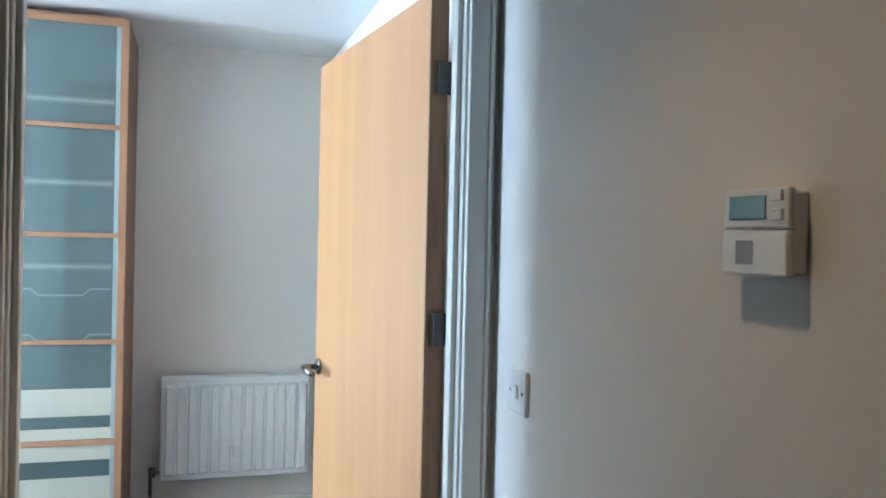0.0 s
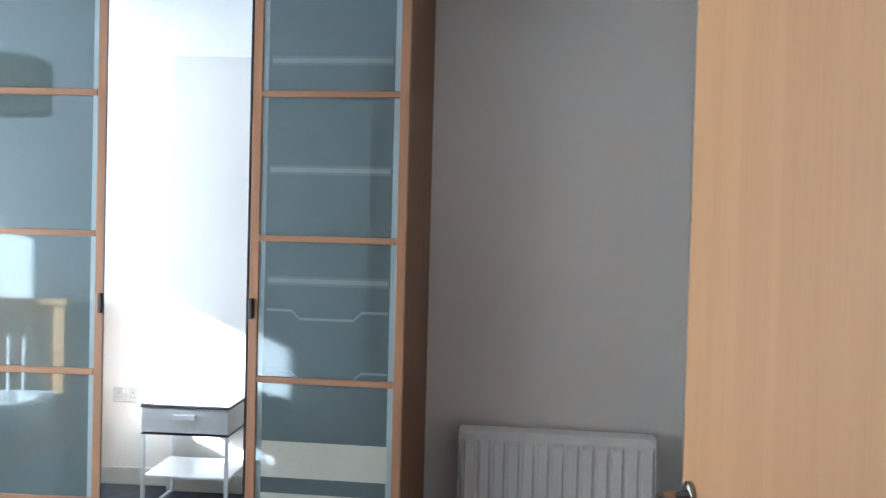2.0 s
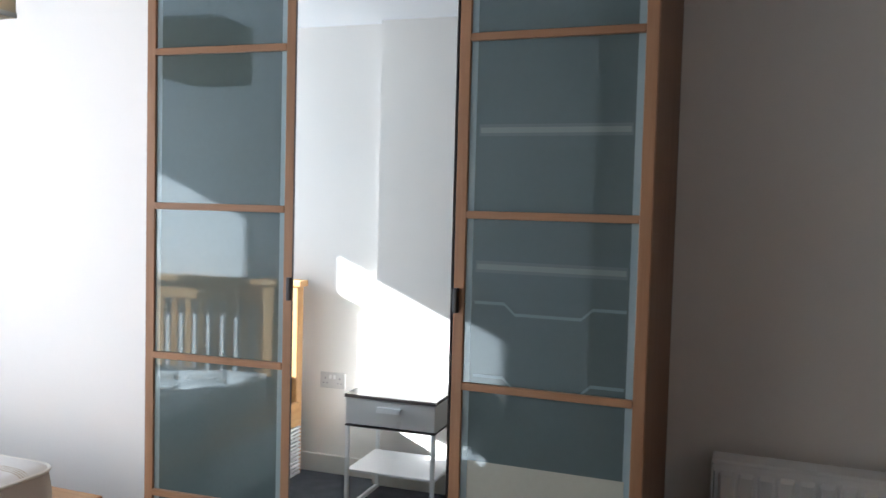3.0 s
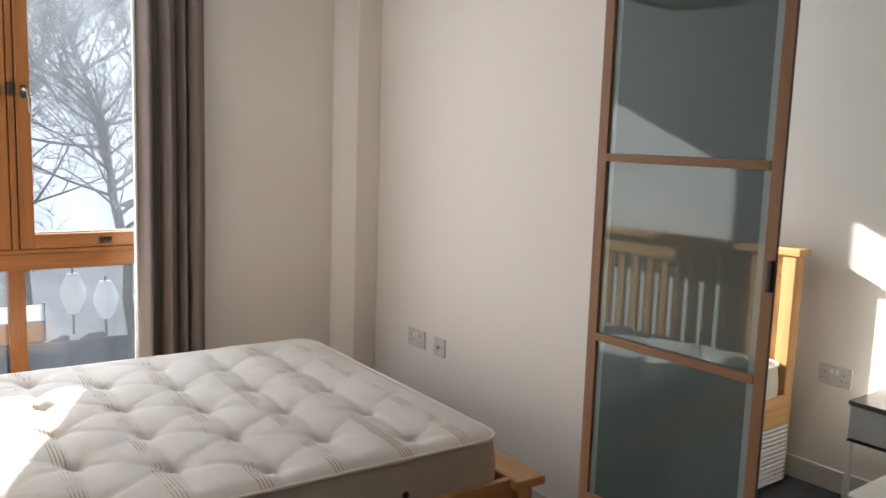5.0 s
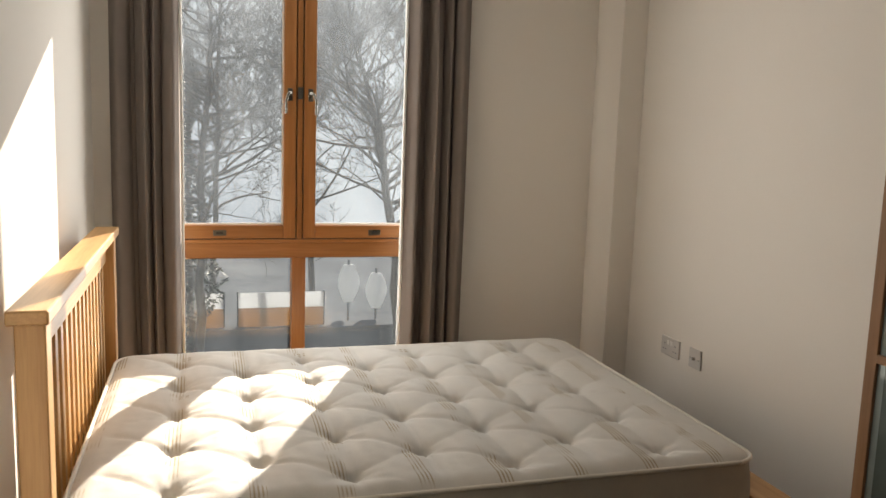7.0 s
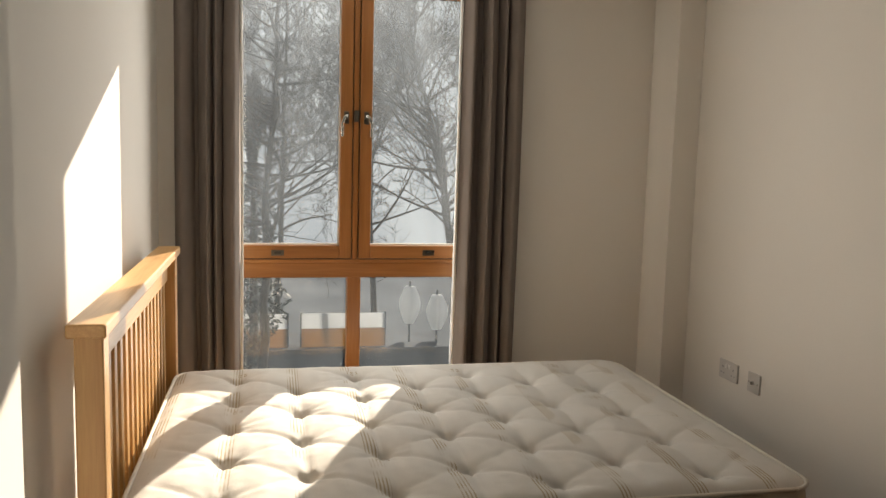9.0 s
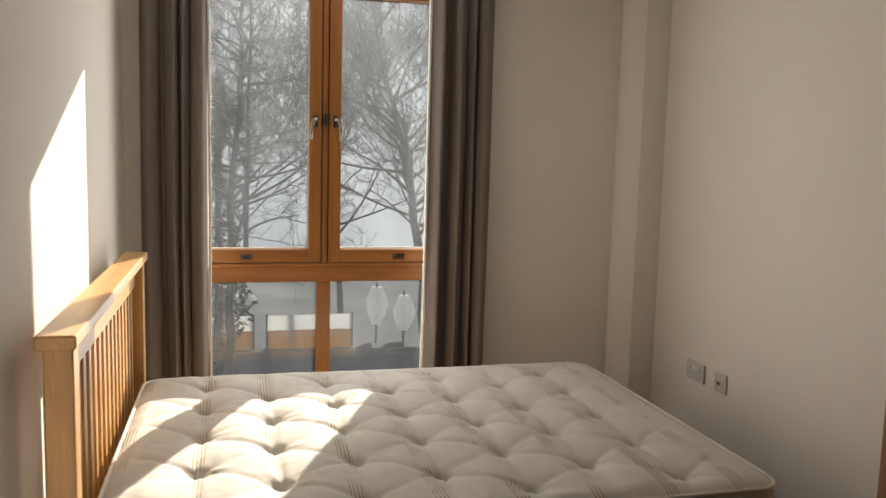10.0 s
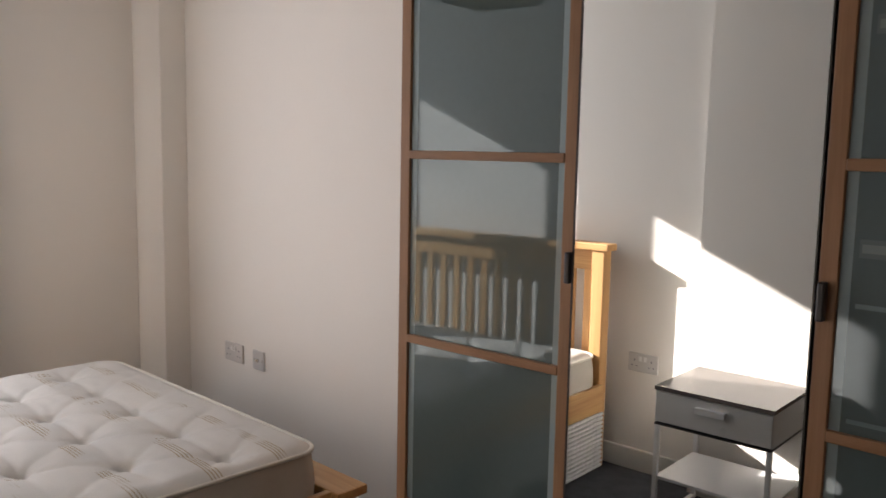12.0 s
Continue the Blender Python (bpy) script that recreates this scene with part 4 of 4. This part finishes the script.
def light_switch():
    x, y, z = XH, 0.364, 1.153
    t = thing("light_switch", (x, y, z), "white plastic single light switch", "switch")
    part("plate", box(x - 0.009, x, y - 0.043, y + 0.043, z - 0.043, z + 0.043, 0.003), M_PLASTIC, t)
    part("rocker", box(x - 0.014, x - 0.009, y - 0.009, y + 0.009, z - 0.013, z + 0.013, 0.002), M_PLASTIC, t)
    part("screw", boxes([(x - 0.0102, x - 0.0088, y - 0.033, y - 0.027, z - 0.003, z + 0.003), (x - 0.0102, x - 0.0088, y + 0.027, y + 0.033, z - 0.003, z + 0.003)]), M_CHROME, t)
    return t


light_switch()


def thermostat():
    x, y0, y1, z0, z1 = XH, -0.400, -0.291, 1.412, 1.507
    t = thing("thermostat", (x, -0.31, 1.46), "white plastic wall thermostat with green display", "thermostat")
    zm = z0 + 0.050
    part("body", box(x - 0.020, x, y0 + 0.004, y1 - 0.004, z0 + 0.003, z1 - 0.003, 0.004), M_PLASTIC, t)
    part("flap", box(x - 0.030, x - 0.020, y0 + 0.001, y1 - 0.001, z0, zm - 0.001, 0.003), M_PLASTIC, t)
    f = part("fascia", box(x - 0.029, x - 0.020, y0 + 0.001, y1 - 0.001, zm + 0.001, z1, 0.003), M_PLASTIC, t)
    part("display", box(x - 0.0305, x - 0.0288, y0 + 0.036, y1 - 0.012, zm + 0.011, z1 - 0.008, 0.001), M_LCD, f, "green liquid crystal display")
    for z in (zm + 0.016, zm + 0.036):
        part("button", box(x - 0.0325, x - 0.0288, y0 + 0.009, y0 + 0.025, z - 0.006, z + 0.006, 0.001), M_PLASTIC, f)
    part("sticker", box(x - 0.0308, x - 0.0298, y0 + 0.055, y0 + 0.083, z0 + 0.012, z0 + 0.038), M_GREYPL, t, "grey printed patch")
    return t


thermostat()


def downlight():
    t = thing("ceiling_downlight", (0.30, -0.35, CEIL), "round white recessed downlight of the hall", "ceiling lamp")
    b = disc((0.30, -0.35, CEIL - 0.003), (0, 0, 1), 0.045, 0.006, 28)
    part("bezel", b, M_PLASTIC, t)
    return t


downlight()


# ---- outside ----
GZ = -5.5
setting("ground", box(-900, -4.6, -900, 900, GZ - 1, GZ), M_GROUND, "rough winter grass and earth", "ground")


# added sheet that glows by itself in place of the bright distance
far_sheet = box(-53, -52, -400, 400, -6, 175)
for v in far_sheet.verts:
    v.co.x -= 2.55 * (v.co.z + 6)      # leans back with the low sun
setting("backdrop", far_sheet, M_HAZE_GLOW, "glowing sheet painted as pale hazy winter distance", "backdrop")


def branch(tubes, p, way, length, radius, depth, rnd):
    """A bare limb that wanders and forks into finer and finer twigs."""
    steps = 7 if depth > 2 else 4
    pts = [p.copy()]
    w = way.copy()
    bend = Vector((rnd.uniform(-1, 1), rnd.uniform(-1, 1), rnd.uniform(-0.4, 0.9))) * 0.08
    for k in range(steps):
        w = (w + bend + Vector((rnd.uniform(-1, 1), rnd.uniform(-1, 1), rnd.uniform(-0.7, 0.9))) * 0.17).normalized()
        p = p + w * length / steps
        pts.append(p.copy())
    tubes.append((pts, radius, radius * 0.4, depth))
    if depth <= 0:
        return
    for k in range(rnd.choice((3, 4, 4))):
        at = pts[rnd.randint(2, steps)] if k else pts[-1]
        side = Vector((rnd.uniform(-1, 1), rnd.uniform(-1, 1), rnd.uniform(-0.4, 0.7))).normalized()
        nw = (w * 0.8 + side * 0.75).normalized()
        branch(tubes, at, nw, length * rnd.uniform(0.45, 0.72), radius * rnd.uniform(0.36, 0.52), depth - 1, rnd)


def tree(line, girth, limbs, reach, seed, rise=(0.1, 0.9), first=0.5, twig=0.0042):
    """A bare tree; line: points of its trunk from root to tip; reach: length of its lowest limbs."""
    rnd = random.Random(seed)
    t = thing("tree", line[0], "bare winter tree with fine twigs", "tree", "bare trees outside the window")
    trunk, twigs = bmesh.new(), bmesh.new()
    knots = [Vector(p) for p in line]
    pts = []
    for a, b in zip(knots, knots[1:]):
        for k in range(5):
            f = k / 5
            pts.append(a.lerp(b, f) + Vector((rnd.uniform(-1, 1), rnd.uniform(-1, 1), 0)) * 0.035)
    pts.append(knots[-1])
    rod(pts, girth, 10, trunk, girth * 0.12)
    tubes = []
    last = len(pts) - 1
    for k in range(limbs):
        f = first + (0.98 - first) * (k + rnd.random()) / limbs
        q = pts[int(f * last)].lerp(pts[min(last, int(f * last) + 1)], f * last % 1)
        a = rnd.uniform(0, 2 * math.pi)
        w = Vector((math.cos(a) * 0.7, math.sin(a), rnd.uniform(*rise) + 0.8 * (f - first))).normalized()
        share = (1 - f) / (1 - first)
        branch(tubes, q, w, reach * (0.45 + 0.55 * share) * rnd.uniform(0.7, 1.1), girth * (0.16 + 0.22 * share) * rnd.uniform(0.7, 1.1), 4, rnd)
    for p, r0, r1, depth in tubes:
        rod(p, max(r0, twig), 5 if depth > 2 else 3, trunk if depth > 3 else twigs, max(r1, twig * 0.75))
    part("trunk", trunk, M_BARK, t, "", True)
    part("crown", twigs, M_BARK, t, "leafless twigs", True)
    return t


tree([(-12.2, 4.3, GZ), (-12.1, 4.05, -2.4), (-12.0, 3.86, 0.0), (-12.0, 3.58, 1.45), (-12.1, 3.30, 2.5), (-12.2, 3.0, 4.6)], 0.10, 48, 1.75, 5, (-0.2, 0.8), 0.36)
tree([(-13.0, 0.9, GZ), (-13.0, 1.05, -2.0), (-13.0, 1.10, 0.6), (-13.1, 1.22, 2.4), (-13.1, 1.3, 5.0)], 0.10, 52, 1.8, 11, (-0.2, 0.6), 0.43)
tree([(-20.0, 3.9, GZ), (-20.0, 3.6, -1.0), (-20.2, 3.5, 3.0), (-20.2, 3.6, 7.5)], 0.10, 24, 2.4, 23, (0.2, 1.0), 0.36, 0.0055)
tree([(-21.0, 1.2, GZ), (-21.0, 1.4, -1.0), (-21.2, 1.5, 3.0), (-21.2, 1.6, 8.0)], 0.10, 24, 2.4, 37, (0.2, 1.0), 0.36, 0.0055)


def evergreen(place, height, radius, seed):
    """A narrow dark evergreen: a trunk in a ragged column of small leaf sprays."""
    rnd = random.Random(seed)
    t = thing("evergreen_tree", place, "narrow dark evergreen tree behind bare branches", "tree")
    x, y, z = place
    part("trunk", rod([(x, y, z), (x + 0.05, y + 0.03, z + height * 0.5), (x, y, z + height * 0.95)], 0.14, 10, taper=0.02), M_BARK, t, "", True)
    verts, faces = [], []
    for k in range(5200):
        f = rnd.random()
        lump = 0.7 + 0.3 * math.sin(9 * f + seed) + 0.25 * math.sin(23 * f)
        rr = radius * lump * (1 - f) ** 0.35 * rnd.random() ** 0.45
        a = rnd.uniform(0, 2 * math.pi)
        c = Vector((rr * math.cos(a), rr * math.sin(a), height * (0.18 + 0.82 * f)))
        u = Vector((rnd.uniform(-1, 1), rnd.uniform(-1, 1), rnd.uniform(-1, 0.6))).normalized() * rnd.uniform(0.05, 0.12)
        w = u.cross(Vector((rnd.uniform(-1, 1), rnd.uniform(-1, 1), rnd.uniform(-1, 1)))).normalized() * rnd.uniform(0.015, 0.035)
        i = len(verts)
        verts += [c - u, c + w, c + u, c - w]
        faces.append((i, i + 1, i + 2, i + 3))
    me = bpy.data.meshes.new("tmp")
    me.from_pydata([v + Vector(place) for v in verts], [], faces)
    bm = bmesh.new()
    bm.from_mesh(me)
    bpy.data.meshes.remove(me)
    part("crown", bm, M_EVERGREEN, t, "dark green foliage sprays")
    return t


evergreen((-16.5, 0.80, GZ), 8.3, 0.75, 4)


def white_blob(place, height):
    """A blurred white patch, given the invented shape of a furled parasol on its pole."""
    x, y, z = place
    t = thing("white_blob", place, "invented parasol shape for a blurred white patch", "parasol", "furled parasols")
    part("pole", rod([(x, y, z), (x, y, z + height + 0.12)], 0.025, 8), M_FACADE_DARK, t)
    bm = bmesh.new()
    rings = []
    for j in range(13):
        f = j / 12
        rad = 0.07 + 0.17 * math.sin(math.pi * (0.12 + 0.80 * (1 - f))) ** 1.3
        rings.append([bm.verts.new((x + rad * (1 + 0.05 * math.cos(5 * a)) * math.cos(a), y + rad * (1 + 0.05 * math.cos(5 * a)) * math.sin(a), z + height * (0.79 + 0.21 * f)))
                      for a in [2 * math.pi * k / 32 for k in range(32)]])
    for a, b in zip(rings, rings[1:]):
        for k in range(32):
            bm.faces.new((a[k], a[(k + 1) % 32], b[(k + 1) % 32], b[k]))
    bm.faces.new(rings[-1])
    part("canopy", bm, M_CANVAS_W, t, "white canopy shape for a bright patch", True)
    return t


# two added shapes where bright white patches show behind the wall
white_blob((-17.9, 4.22, GZ), 3.98)
white_blob((-17.9, 4.85, GZ), 3.78)


def parapet():
    """Low dark wall that carries sunlit canvas panels, white above ochre."""
    t = thing("boundary_wall", (-17, 4, GZ), "low dark wall with white and ochre canvas panels", "wall")
    part("base", box(-17.3, -16.9, -12, 22, GZ, -2.68), M_FACADE_DARK, t)
    part("coping", box(-17.35, -16.85, -12, 22, -2.70, -2.66, 0.01), M_PAVING, t)
    for y0, y1 in ((-0.6, 1.5), (1.79, 3.55)):
        p = part("panel", box(-17.06, -17.04, y0, y1, -2.26, -1.94), M_CANVAS_W, t, "white canvas")
        part("lower_panel", box(-17.06, -17.04, y0, y1, -2.655, -2.265), M_CANVAS_O, p, "ochre canvas")
    for y in (-0.6, 1.5, 1.79, 3.55):
        part("post", rod([(-17.10, y, -2.66), (-17.10, y, -1.92)], 0.03, 8), M_FACADE_DARK, t)
    return t


parapet()
